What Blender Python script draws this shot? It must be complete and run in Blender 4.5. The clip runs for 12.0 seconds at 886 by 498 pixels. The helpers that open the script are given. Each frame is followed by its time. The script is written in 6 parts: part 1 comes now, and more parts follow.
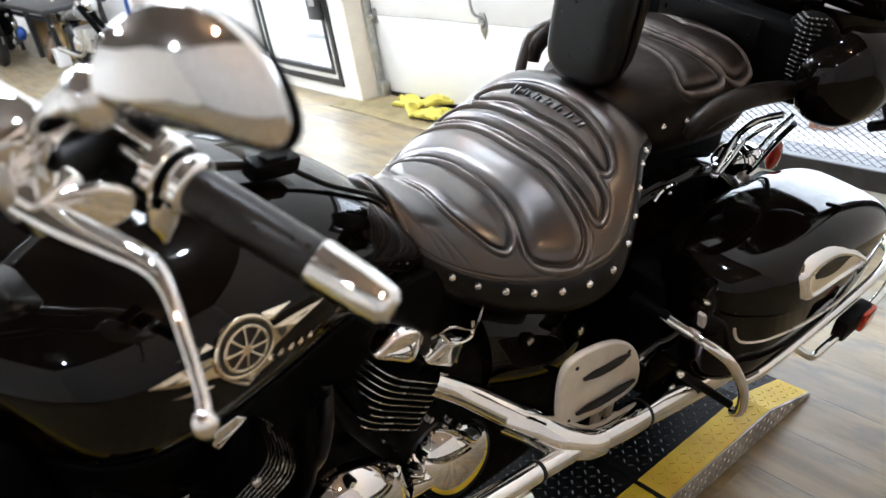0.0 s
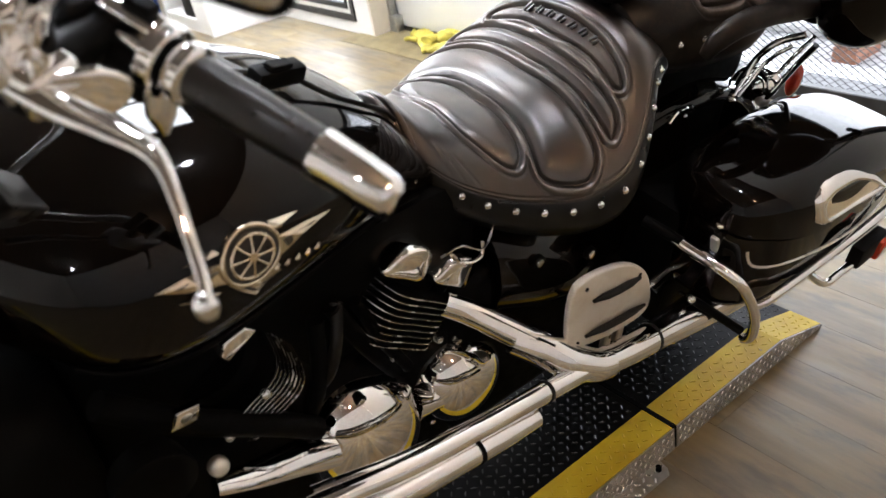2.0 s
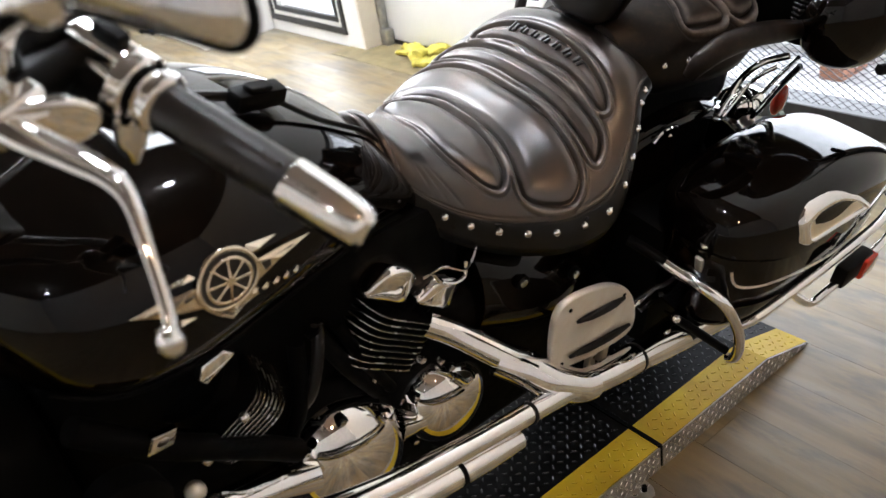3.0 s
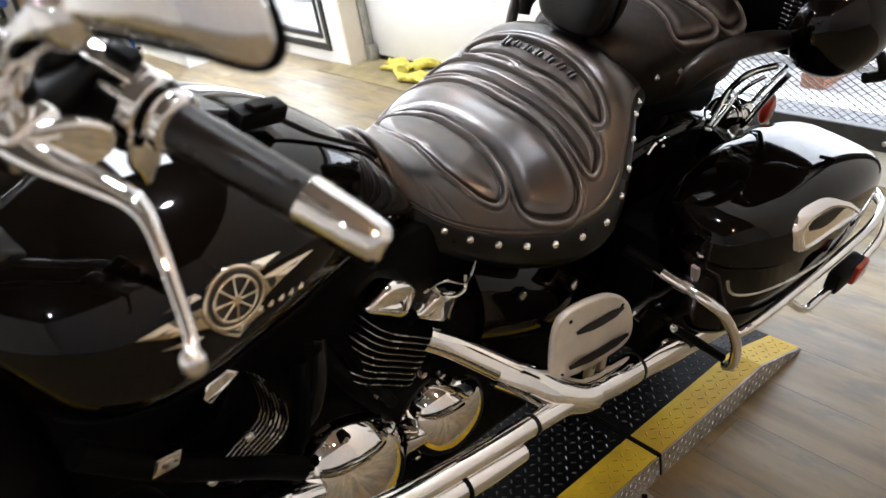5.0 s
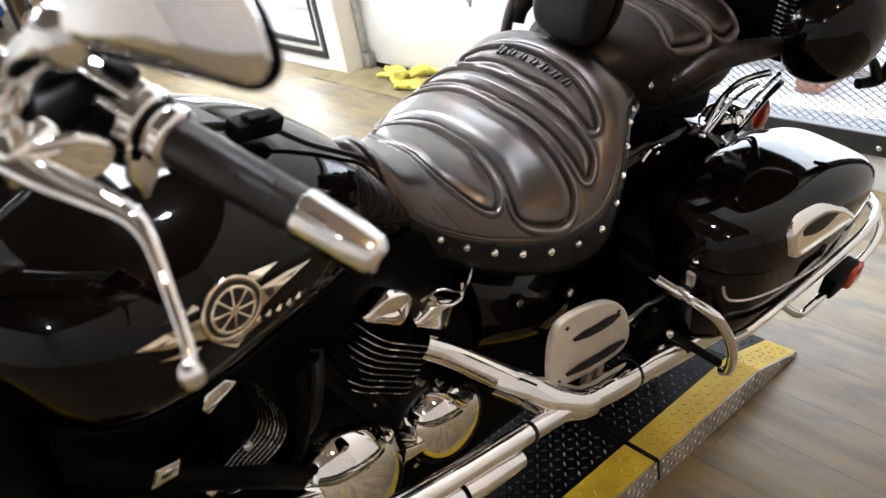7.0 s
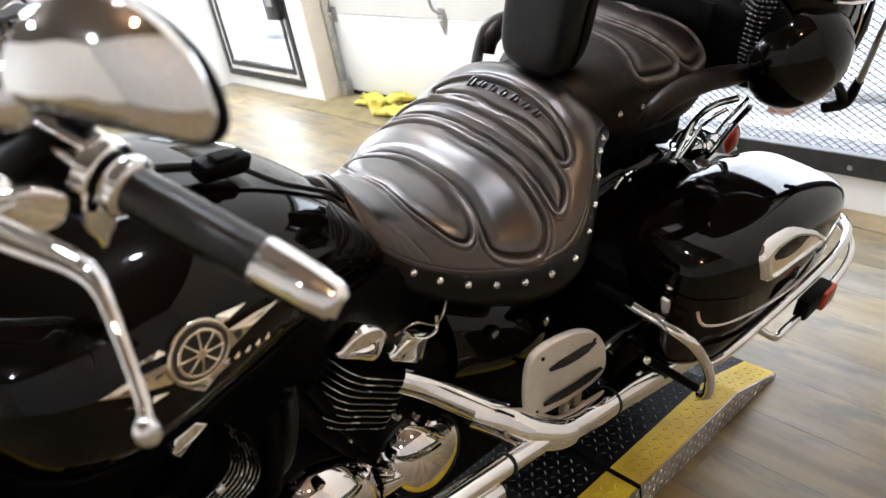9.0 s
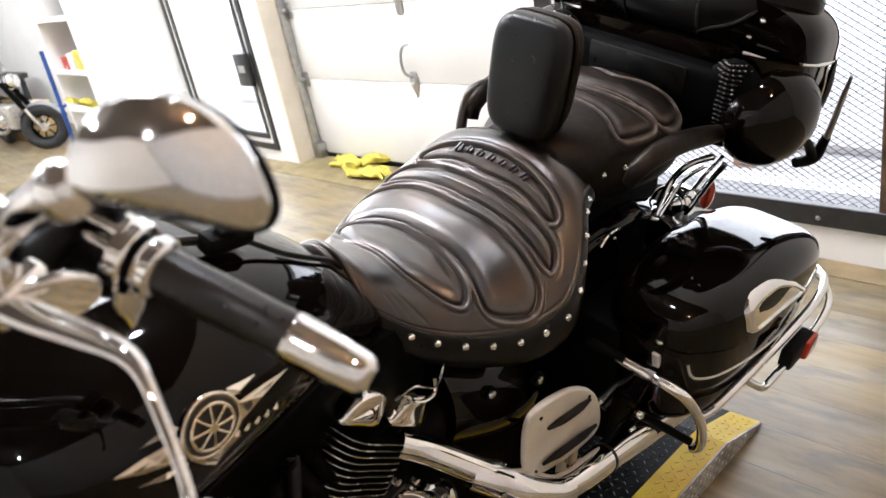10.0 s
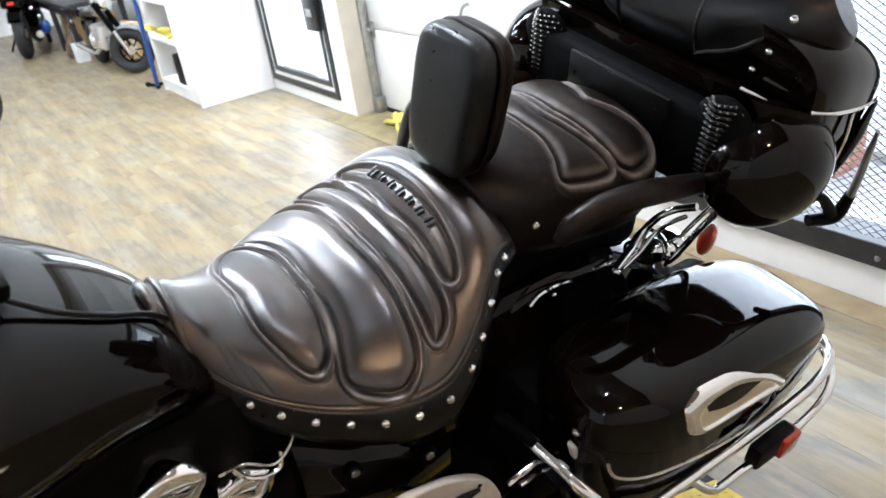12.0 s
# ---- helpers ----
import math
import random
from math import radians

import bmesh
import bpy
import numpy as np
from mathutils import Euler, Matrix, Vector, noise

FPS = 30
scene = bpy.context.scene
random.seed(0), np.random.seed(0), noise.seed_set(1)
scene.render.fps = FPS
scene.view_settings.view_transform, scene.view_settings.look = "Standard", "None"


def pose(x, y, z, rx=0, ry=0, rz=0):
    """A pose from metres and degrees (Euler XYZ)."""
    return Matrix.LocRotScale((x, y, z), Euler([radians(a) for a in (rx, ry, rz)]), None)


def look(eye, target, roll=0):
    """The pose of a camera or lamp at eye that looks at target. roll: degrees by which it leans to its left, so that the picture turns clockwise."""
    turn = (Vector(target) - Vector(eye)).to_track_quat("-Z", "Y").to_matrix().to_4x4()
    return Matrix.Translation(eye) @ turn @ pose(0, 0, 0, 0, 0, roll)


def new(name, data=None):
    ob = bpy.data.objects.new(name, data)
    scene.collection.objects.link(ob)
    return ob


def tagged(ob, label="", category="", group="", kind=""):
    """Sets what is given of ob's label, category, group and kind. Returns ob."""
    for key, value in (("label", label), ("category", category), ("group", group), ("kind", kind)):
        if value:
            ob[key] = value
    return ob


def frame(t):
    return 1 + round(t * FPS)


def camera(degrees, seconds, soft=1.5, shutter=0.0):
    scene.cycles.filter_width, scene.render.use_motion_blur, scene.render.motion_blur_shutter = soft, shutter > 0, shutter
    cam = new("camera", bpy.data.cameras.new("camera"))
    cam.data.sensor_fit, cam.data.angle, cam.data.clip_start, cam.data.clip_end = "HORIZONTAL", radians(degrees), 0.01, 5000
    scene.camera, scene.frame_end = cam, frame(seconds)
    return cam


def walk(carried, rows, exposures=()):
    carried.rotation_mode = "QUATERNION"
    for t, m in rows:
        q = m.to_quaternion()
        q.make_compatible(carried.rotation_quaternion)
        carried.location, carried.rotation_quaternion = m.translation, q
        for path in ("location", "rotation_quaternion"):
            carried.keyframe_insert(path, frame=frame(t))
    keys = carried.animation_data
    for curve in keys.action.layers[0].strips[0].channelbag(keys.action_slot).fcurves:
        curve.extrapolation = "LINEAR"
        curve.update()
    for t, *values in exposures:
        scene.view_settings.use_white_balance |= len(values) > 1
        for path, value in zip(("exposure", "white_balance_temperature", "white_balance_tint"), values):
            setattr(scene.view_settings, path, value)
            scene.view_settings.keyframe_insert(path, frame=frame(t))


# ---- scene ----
cam = camera(59.0, 12.0)
cam.data.dof.use_dof, cam.data.dof.focus_distance, cam.data.dof.aperture_fstop = True, 1.65, 5.6
PATH = [
    (0, (0.908, 0.106, 1.318), (-0.572, 1.102, 0.415), -10.2),
    (0.5, (0.911, 0.123, 1.32), (-0.546, 1.15, 0.413), -10.8),
    (1, (0.915, 0.122, 1.312), (-0.522, 1.141, 0.365), -10.7),
    (1.5, (0.908, 0.112, 1.291), (-0.544, 1.053, 0.288), -11.4),
    (2, (0.915, 0.101, 1.28), (-0.545, 1.012, 0.26), -10.9),
    (2.5, (0.916, 0.108, 1.281), (-0.549, 1.019, 0.269), -10.7),
    (3, (0.915, 0.12, 1.287), (-0.542, 1.058, 0.288), -10.3),
    (5, (0.903, 0.103, 1.292), (-0.541, 1.085, 0.316), -10.7),
    (5.5, (0.902, 0.106, 1.293), (-0.537, 1.079, 0.302), -10.9),
    (6, (0.903, 0.108, 1.292), (-0.532, 1.092, 0.305), -11.4),
    (6.5, (0.903, 0.108, 1.296), (-0.537, 1.093, 0.319), -11.1),
    (7, (0.908, 0.103, 1.298), (-0.537, 1.095, 0.334), -11.0),
    (7.5, (0.912, 0.106, 1.299), (-0.524, 1.114, 0.339), -10.8),
    (9.5, (0.912, 0.124, 1.318), (-0.515, 1.213, 0.438), -11.6),
    (10, (0.899, 0.089, 1.332), (-0.514, 1.251, 0.524), -11.7),
    (10.5, (0.911, 0.056, 1.328), (-0.342, 1.323, 0.42), -10.0),
    (11, (0.931, 0.166, 1.306), (-0.361, 1.369, 0.366), -13.1),
    (11.2, (0.926, 0.260, 1.307), (-0.492, 1.381, 0.450), -10.5),
    (11.5, (0.937, 0.386, 1.329), (-0.577, 1.379, 0.481), -9.8),
    (11.8, (0.922, 0.448, 1.341), (-0.650, 1.359, 0.505), -8.0),
    (12, (0.911, 0.489, 1.34), (-0.627, 1.402, 0.445), -8.8),
]
EXPOSURES = [(0.0, -0.13, 5850, 10), (1.0, -0.14, 5900, 11), (2.0, -0.26, 6180, 13), (3.0, -0.27, 6120, 12), (5.0, -0.24, 6120, 12), (6.0, -0.15, 6070, 12), (7.5, -0.13, 6060, 11), (9.5, -0.12, 6020, 12), (10.5, -0.14, 6480, 16), (11.0, -0.10, 6230, 14), (11.5, -0.08, 5860, 10), (12.0, -0.09, 5700, 9)]
walk(cam, [(t, look(eye, target, roll)) for t, eye, target, roll in PATH], EXPOSURES)

# ---------------------------------------------------------------- light
world = bpy.data.worlds.new("world")
scene.world = world
world.use_nodes = True
wn = world.node_tree.nodes
sky = wn.new("ShaderNodeTexSky")
sky.sky_type, sky.sun_disc = "NISHITA", False
sky.sun_elevation, sky.sun_rotation = radians(38), radians(200)
wn["Background"].inputs["Strength"].default_value = 0.15
world.node_tree.links.new(sky.outputs[0], wn["Background"].inputs["Color"])
sun_data = bpy.data.lights.new("sun", "SUN")
sun_data.energy, sun_data.angle, sun_data.color = 3.0, radians(0.5), (1.0, 0.96, 0.9)
sun = new("sun", sun_data)
sun.matrix_world = pose(0, 30, 20, -52, 0, 20)


def area(name, x, y, z, sx, sy, watts, rx=0, rz=0, color=(1, 1, 1)):
    data = bpy.data.lights.new(name, "AREA")
    data.shape, data.size, data.size_y, data.energy, data.color = "RECTANGLE", sx, sy, watts, color
    ob = new(name, data)
    ob.matrix_world = pose(x, y, z, rx, 0, rz)
    return ob


# daylight through the mesh opening and the glazed door
area("daylight_mesh", -0.45, 2.72, 0.85, 1.1, 1.25, 12, rx=-90, color=(0.93, 0.97, 1.0))
area("daylight_door", -3.95, 2.50, 1.1, 0.7, 1.8, 26, rx=-90, color=(0.95, 0.98, 1.0))


# ---------------------------------------------------------------- materials
class Nodes:
    """A small wrapper to write node materials."""

    def __init__(self, name):
        self.mat = bpy.data.materials.new(name)
        self.mat.use_nodes = True
        self.tree = self.mat.node_tree
        self.bsdf = self.tree.nodes["Principled BSDF"]
        self.coord = self.tree.nodes.new("ShaderNodeTexCoord")

    def node(self, kind, **values):
        n = self.tree.nodes.new(kind)
        for key, value in values.items():
            n.inputs[key].default_value = value
        return n

    def link(self, a, b):
        self.tree.links.new(a, b)

    def mapped(self, scale=(1, 1, 1), rot=(0, 0, 0)):
        m = self.tree.nodes.new("ShaderNodeMapping")
        m.inputs["Scale"].default_value, m.inputs["Rotation"].default_value = scale, rot
        self.link(self.coord.outputs["Object"], m.inputs["Vector"])
        return m.outputs["Vector"]

    def noise(self, size, detail=3.0, rough=0.55, vector=None):
        n = self.node("ShaderNodeTexNoise", Scale=size, Detail=detail, Roughness=rough)
        self.link(vector if vector else self.coord.outputs["Object"], n.inputs["Vector"])
        return n.outputs["Fac"]

    def ramp(self, fac, *stops):
        r = self.tree.nodes.new("ShaderNodeValToRGB")
        e = r.color_ramp.elements
        while len(e) < len(stops):
            e.new(0.5)
        for k, (at, col) in enumerate(stops):
            e[k].position, e[k].color = at, (*col, 1) if len(col) == 3 else col
        self.link(fac, r.inputs["Fac"])
        return r.outputs["Color"]

    def mix(self, fac, a, b, blend="MIX"):
        m = self.tree.nodes.new("ShaderNodeMix")
        m.data_type, m.blend_type = "RGBA", blend
        for value, socket in ((fac, m.inputs[0]), (a, m.inputs[6]), (b, m.inputs[7])):
            if isinstance(value, (int, float)):
                socket.default_value = value
            elif isinstance(value, tuple):
                socket.default_value = (*value, 1)
            else:
                self.link(value, socket)
        return m.outputs[2]

    def bump(self, fac, strength, distance=0.002):
        b = self.node("ShaderNodeBump", Strength=strength, Distance=distance)
        self.link(fac, b.inputs["Height"])
        self.link(b.outputs["Normal"], self.bsdf.inputs["Normal"])

    def set(self, **values):
        for key, value in values.items():
            socket = self.bsdf.inputs[key.replace("_", " ")]
            if isinstance(value, bpy.types.NodeSocket):
                self.link(value, socket)
            else:
                socket.default_value = (*value, 1) if isinstance(value, tuple) and len(value) == 3 else value
        return self.mat


def grey(v):
    return (v, v, v)


def plain(name, color, rough=0.5, metal=0.0, vary=0.12, size=14.0, bump=0.0, bumpsize=120.0, coat=0.0, spec=0.5):
    n = Nodes(name)
    dark = tuple(c * (1 - vary) for c in color)
    light = tuple(min(1, c * (1 + vary)) for c in color)
    col = n.ramp(n.noise(size, 5), (0.3, dark), (0.7, light))
    r = n.ramp(n.noise(size * 3, 3), (0.25, grey(rough * 0.85)), (0.75, grey(min(1, rough * 1.15))))
    if bump:
        n.bump(n.noise(bumpsize, 4), bump)
    return n.set(Base_Color=col, Roughness=r, Metallic=metal, Coat_Weight=coat, Coat_Roughness=0.03, Specular_IOR_Level=spec)


def chrome_material(name, color=(0.92, 0.91, 0.90), rough=0.045):
    n = Nodes(name)
    r = n.ramp(n.noise(30, 4), (0.3, grey(rough * 0.6)), (0.75, grey(rough * 1.8)))
    return n.set(Base_Color=color, Metallic=1.0, Roughness=r)


def leather_material(name, gloss=0.285, coat=1.0, welt_pale=1.15, sheen=0.11):
    """Glazed leather: near black, worn brown in patches; raised welts pale from scuffs and painted sheen."""
    n = Nodes(name)
    big = n.noise(7, 4)
    col = n.ramp(big, (0.36, (0.0012, 0.0011, 0.0010)), (0.52, (0.0026, 0.0021, 0.0018)), (0.70, (0.0070, 0.0046, 0.0034)))
    speck = n.ramp(n.noise(85, 6, 0.72), (0.50, grey(0.0)), (0.66, grey(0.55)))
    col = n.mix(speck, col, (0.020, 0.0105, 0.0058))
    leather_tone = n.ramp(n.noise(5, 3), (0.50, grey(0.0)), (0.72, grey(0.7)))
    col = n.mix(leather_tone, col, (0.016, 0.0078, 0.0042))
    # welt paleness: scuffing and reflected sheen, both put into the colour
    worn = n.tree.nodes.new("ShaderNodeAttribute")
    worn.attribute_name = "rub_sheen"
    scuff_sheen = n.mix(1.0, worn.outputs["Color"], n.ramp(n.noise(38, 5), (0.3, grey(0.35)), (0.65, grey(1.0))), "MULTIPLY")
    col = n.mix(scuff_sheen, col, (0.125 * welt_pale, 0.108 * welt_pale, 0.098 * welt_pale))
    n.bump(n.noise(60, 3, 0.5), 0.02, 0.0012)
    # patina patches; their bronze tint also imitates a warm lamp's reflection
    patina = n.noise(12, 3, 0.5)
    bronze = n.ramp(patina, (0.40, grey(sheen)), (0.70, grey(sheen * 6)))
    glaze = n.ramp(patina, (0.40, grey(coat)), (0.70, grey(coat * 0.66)))
    return n.set(Base_Color=col, Roughness=0.36, Specular_IOR_Level=bronze, Specular_Tint=(1.0, 0.62, 0.38), Coat_Weight=glaze, Coat_Roughness=gloss, Coat_IOR=1.72)


def paint_material():
    """Deep black gloss paint with a trace of brown pearl."""
    n = Nodes("gloss_black_pearl_paint")
    flake = n.noise(300, 2)
    col = n.ramp(flake, (0.4, (0.0016, 0.0011, 0.0008)), (0.8, (0.0052, 0.0030, 0.0018)))
    return n.set(Base_Color=col, Roughness=0.04, Specular_IOR_Level=0.25)


def floor_material():
    n = Nodes("vinyl_plank_floor")
    info = n.tree.nodes.new("ShaderNodeObjectInfo")
    shift = n.node("ShaderNodeCombineXYZ")
    mult = n.node("ShaderNodeMath")
    mult.operation = "MULTIPLY"
    mult.inputs[1].default_value = 37.0
    n.link(info.outputs["Random"], mult.inputs[0])
    n.link(mult.outputs[0], shift.inputs["X"])
    n.link(mult.outputs[0], shift.inputs["Y"])
    add = n.tree.nodes.new("ShaderNodeVectorMath")
    n.link(n.mapped((0.55, 4.6, 1)), add.inputs[0])
    n.link(shift.outputs[0], add.inputs[1])
    v = add.outputs[0]
    grain = n.noise(2.2, 4, 0.55, v)
    streak = n.noise(9, 5, 0.7, v)
    col = n.ramp(grain, (0.28, (0.128, 0.100, 0.060)), (0.42, (0.185, 0.150, 0.096)), (0.56, (0.235, 0.201, 0.140)), (0.72, (0.290, 0.262, 0.205)))
    tone = n.ramp(info.outputs["Random"], (0.0, (0.95, 0.965, 0.985)), (0.35, (1.03, 0.985, 0.91)), (0.65, (1.0, 0.99, 0.96)), (1.0, (1.03, 0.97, 0.86)))
    col = n.mix(1.0, col, tone, "MULTIPLY")
    col = n.mix(n.ramp(streak, (0.56, grey(0)), (0.74, grey(0.26))), col, (0.125, 0.090, 0.055))
    patchy = n.ramp(n.noise(2.6, 5, 0.6, n.mapped((1.0, 2.0, 1))), (0.30, (0.70, 0.71, 0.74)), (0.46, (0.94, 0.94, 0.95)), (0.56, (1.06, 1.00, 0.86)), (0.70, (1.14, 1.03, 0.77)))
    col = n.mix(1.0, col, patchy, "MULTIPLY")
    smear = n.ramp(n.noise(5.5, 5, 0.65, n.mapped((0.7, 2.6, 1), (0, 0, 0.06))), (0.52, grey(0)), (0.66, grey(0.50)))
    col = n.mix(smear, col, (0.092, 0.082, 0.074))
    n.bump(streak, 0.05, 0.001)
    r = n.ramp(streak, (0.3, grey(0.36)), (0.7, grey(0.50)))
    return n.set(Base_Color=col, Roughness=r)


def worn_yellow_material():
    n = Nodes("worn_yellow_paint")
    worn = n.noise(26, 6, 0.65)
    dirt = n.noise(7, 5)
    col = n.ramp(dirt, (0.3, (0.42, 0.27, 0.008)), (0.6, (0.60, 0.43, 0.012)), (0.8, (0.66, 0.52, 0.04)))
    chip = n.ramp(worn, (0.66, grey(0)), (0.72, grey(1)))
    col = n.mix(chip, col, (0.16, 0.14, 0.10))
    n.bump(worn, 0.15, 0.001)
    return n.set(Base_Color=col, Roughness=0.5, Specular_IOR_Level=0.25)


def emit_material(name, color, strength):
    n = Nodes(name)
    return n.set(Base_Color=color, Emission_Color=color, Emission_Strength=strength)


def glass_material(name, rough=0.0):
    n = Nodes(name)
    return n.set(Base_Color=(0.95, 0.97, 0.97), Roughness=rough, Transmission_Weight=1.0, IOR=1.45)


PAINT = paint_material()
CHROME = chrome_material("polished_chrome", (0.95, 0.94, 0.925), 0.03)
BRUSHED = chrome_material("worn_cast_aluminium", (0.74, 0.71, 0.66), 0.36)
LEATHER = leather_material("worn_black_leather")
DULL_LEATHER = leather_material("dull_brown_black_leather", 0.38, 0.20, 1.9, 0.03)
# backrest and cushion leather; on the seat skirt its darkness stands for shade
SOFT_LEATHER = plain("smooth_dark_leather", (0.0035, 0.0032, 0.003), 0.31, vary=0.35, size=20, bump=0.03, bumpsize=90, spec=0.30)
PIPING = plain("leather_piping", (0.022, 0.02, 0.019), 0.3, vary=0.3, size=40, bump=0.1, bumpsize=300)
RUBBER = plain("black_rubber", (0.007, 0.006, 0.0052), 0.34, vary=0.3, size=60, spec=0.2)
GRIP = plain("brown_black_grip_rubber", (0.010, 0.0072, 0.0055), 0.30, vary=0.3, size=50, spec=0.42)
PLASTIC = plain("black_plastic", (0.003, 0.003, 0.003), 0.45, vary=0.3, bump=0.03, bumpsize=300, spec=0.08)
MATT = plain("matt_black_metal", (0.0024, 0.0024, 0.0024), 0.6, vary=0.4, spec=0.04)
CASTPLATE = chrome_material("satin_cast_footboard", (0.86, 0.82, 0.75), 0.55)
# chrome inset: the tan is the floor's reflection put into the colour
SATIN = chrome_material("chrome_floor_tan", (0.86, 0.77, 0.60), 0.40)
FINEDGE = chrome_material("bare_fin_edge", (0.7, 0.69, 0.67), 0.2)
RED = plain("red_lens", (0.42, 0.03, 0.012), 0.15, vary=0.15, coat=0.6)
PALE_METAL = chrome_material("polished_emblem", (0.74, 0.66, 0.52), 0.13)
EMBLEM_DARK = plain("emblem_dark_fill", (0.03, 0.026, 0.022), 0.3, vary=0.3)
TREAD = plain("black_painted_tread_plate", (0.004, 0.004, 0.004), 0.40, vary=0.4, size=20, bump=0.05, spec=0.06)
LOZENGE = plain("rubbed_black_lozenge", (0.012, 0.012, 0.0115), 0.32, vary=0.4, size=40, spec=0.35)
STEEL = plain("bare_tread_plate", (0.36, 0.335, 0.30), 0.42, metal=0.7, vary=0.3, size=18, bump=0.10)
BRIGHT_LOZENGE = plain("polished_tread_lozenge", (0.80, 0.77, 0.72), 0.22, metal=0.95, vary=0.2, size=30)
YELLOW = worn_yellow_material()
FLOOR = floor_material()
WALL = plain("white_painted_wall", (0.80, 0.79, 0.76), 0.6, vary=0.03, size=3, bump=0.05, bumpsize=160)
DOORWHITE = plain("white_steel_door_panel", (0.78, 0.775, 0.74), 0.45, vary=0.03, size=4, bump=0.04, bumpsize=220)
JAMB = plain("cream_painted_jamb", (0.72, 0.66, 0.56), 0.5, vary=0.06, size=8)
CEIL = plain("taupe_ceiling", (0.085, 0.070, 0.058), 0.8, vary=0.06)
GALV = plain("galvanised_steel", (0.45, 0.45, 0.44), 0.4, metal=0.9, vary=0.2, size=30)
BLACKFRAME = plain("black_steel_frame", (0.02, 0.02, 0.021), 0.4, vary=0.4, size=25, bump=0.08)
RUSTY = plain("brown_weathered_post", (0.10, 0.06, 0.035), 0.6, vary=0.6, size=18, bump=0.2, bumpsize=60)
MAT_KHAKI = plain("khaki_floor_patch", (0.22, 0.175, 0.085), 0.55, vary=0.3, size=9, bump=0.1, bumpsize=90)
BORDER = plain("tan_border_board", (0.30, 0.225, 0.125), 0.5, vary=0.25, size=7, bump=0.05, bumpsize=90)
GLOVE = plain("yellow_work_glove", (0.52, 0.44, 0.07), 0.75, vary=0.25, size=30, bump=0.3, bumpsize=150)
CARD = plain("brown_cardboard", (0.46, 0.32, 0.15), 0.8, vary=0.12, size=8)
WHITEPAPER = plain("white_carton", (0.7, 0.69, 0.67), 0.6, vary=0.06)
BLUE = plain("blue_painted_steel", (0.015, 0.06, 0.24), 0.4, vary=0.2)
WOODBOARD = plain("brown_wood_board", (0.34, 0.21, 0.10), 0.5, vary=0.3, size=6)
TYRE = plain("tyre_rubber", (0.022, 0.022, 0.022), 0.7, vary=0.3, size=30, bump=0.2)
SILVER = plain("silver_paint", (0.36, 0.36, 0.37), 0.25, metal=0.6, vary=0.08)
OUTSIDE = emit_material("bright_daylight_backdrop", (0.93, 0.96, 1.0), 5.0)
ASPHALT = plain("grey_outdoor_paving", (0.50, 0.50, 0.50), 0.8, vary=0.25, size=3)
BRICK = plain("red_brick", (0.32, 0.14, 0.08), 0.8, vary=0.3, size=20, bump=0.2)
GLASS = glass_material("clear_glass")
LAMPGLOW = emit_material("lit_globe", (0.965, 0.985, 1.0), 430.0)
WARMGLOW = emit_material("lit_warm_globe", (1.0, 0.66, 0.38), 760.0)
PANELGLOW = emit_material("lit_panel", (0.955, 0.985, 1.0), 42.0)
DARKWALL = plain("pale_grey_painted_wall", (0.56, 0.55, 0.54), 0.6, vary=0.1, size=3, bump=0.05)


# ---------------------------------------------------------------- mesh helpers
def part(name, bm, material, parent, label="", smooth=True, angle=40):
    """Links a bmesh as one mesh object under parent (or at top level)."""
    bmesh.ops.recalc_face_normals(bm, faces=bm.faces)
    me = bpy.data.meshes.new(name)
    bm.to_mesh(me)
    bm.free()
    me.materials.append(material)
    if smooth:
        me.polygons.foreach_set("use_smooth", [True] * len(me.polygons))
        me.set_sharp_from_angle(angle=radians(angle))
    ob = new(name, me)
    ob.parent = parent
    if label:
        tagged(ob, label)
    return ob


def share(name, me, parent, m, label=""):
    """One more object on a mesh that others use too."""
    ob = new(name, me)
    ob.parent = parent
    ob.matrix_basis = m
    if label:
        tagged(ob, label)
    return ob


def thing(name, label, category, m=None, group="", kind=""):
    ob = new(name)
    ob.empty_display_size = 0.1
    if m is not None:
        ob.matrix_world = m
    return tagged(ob, label, category, group, kind)


def box(x0, x1, y0, y1, z0, z1, bevel=0.0, seg=2, bm=None):
    own = bmesh.new()
    bmesh.ops.create_cube(own, size=1.0, matrix=Matrix.Translation(((x0 + x1) / 2, (y0 + y1) / 2, (z0 + z1) / 2)) @ Matrix.Diagonal((x1 - x0, y1 - y0, z1 - z0, 1)))
    if bevel:
        bmesh.ops.bevel(own, geom=list(own.edges), offset=bevel, segments=seg, profile=0.5, affect="EDGES")
    return join(bm, own)


def join(bm, own):
    if bm is None:
        return own
    me = bpy.data.meshes.new("tmp")
    own.to_mesh(me)
    own.free()
    bm.from_mesh(me)
    bpy.data.meshes.remove(me)
    return bm


def turned(bm, m):
    bmesh.ops.transform(bm, matrix=m, verts=bm.verts)
    return bm


def cyl(a, b, r, r2=None, seg=16, bevel=0.0, bm=None):
    a, b = Vector(a), Vector(b)
    own = bmesh.new()
    bmesh.ops.create_cone(own, cap_ends=True, segments=seg, radius1=r, radius2=r if r2 is None else r2, depth=(b - a).length)
    if bevel:
        rims = [e for e in own.edges if abs(e.verts[0].co.z - e.verts[1].co.z) < 1e-6]
        bmesh.ops.bevel(own, geom=rims, offset=bevel, segments=2, profile=0.5, affect="EDGES")
    turned(own, Matrix.Translation((a + b) / 2) @ (b - a).to_track_quat("Z", "Y").to_matrix().to_4x4())
    return join(bm, own)


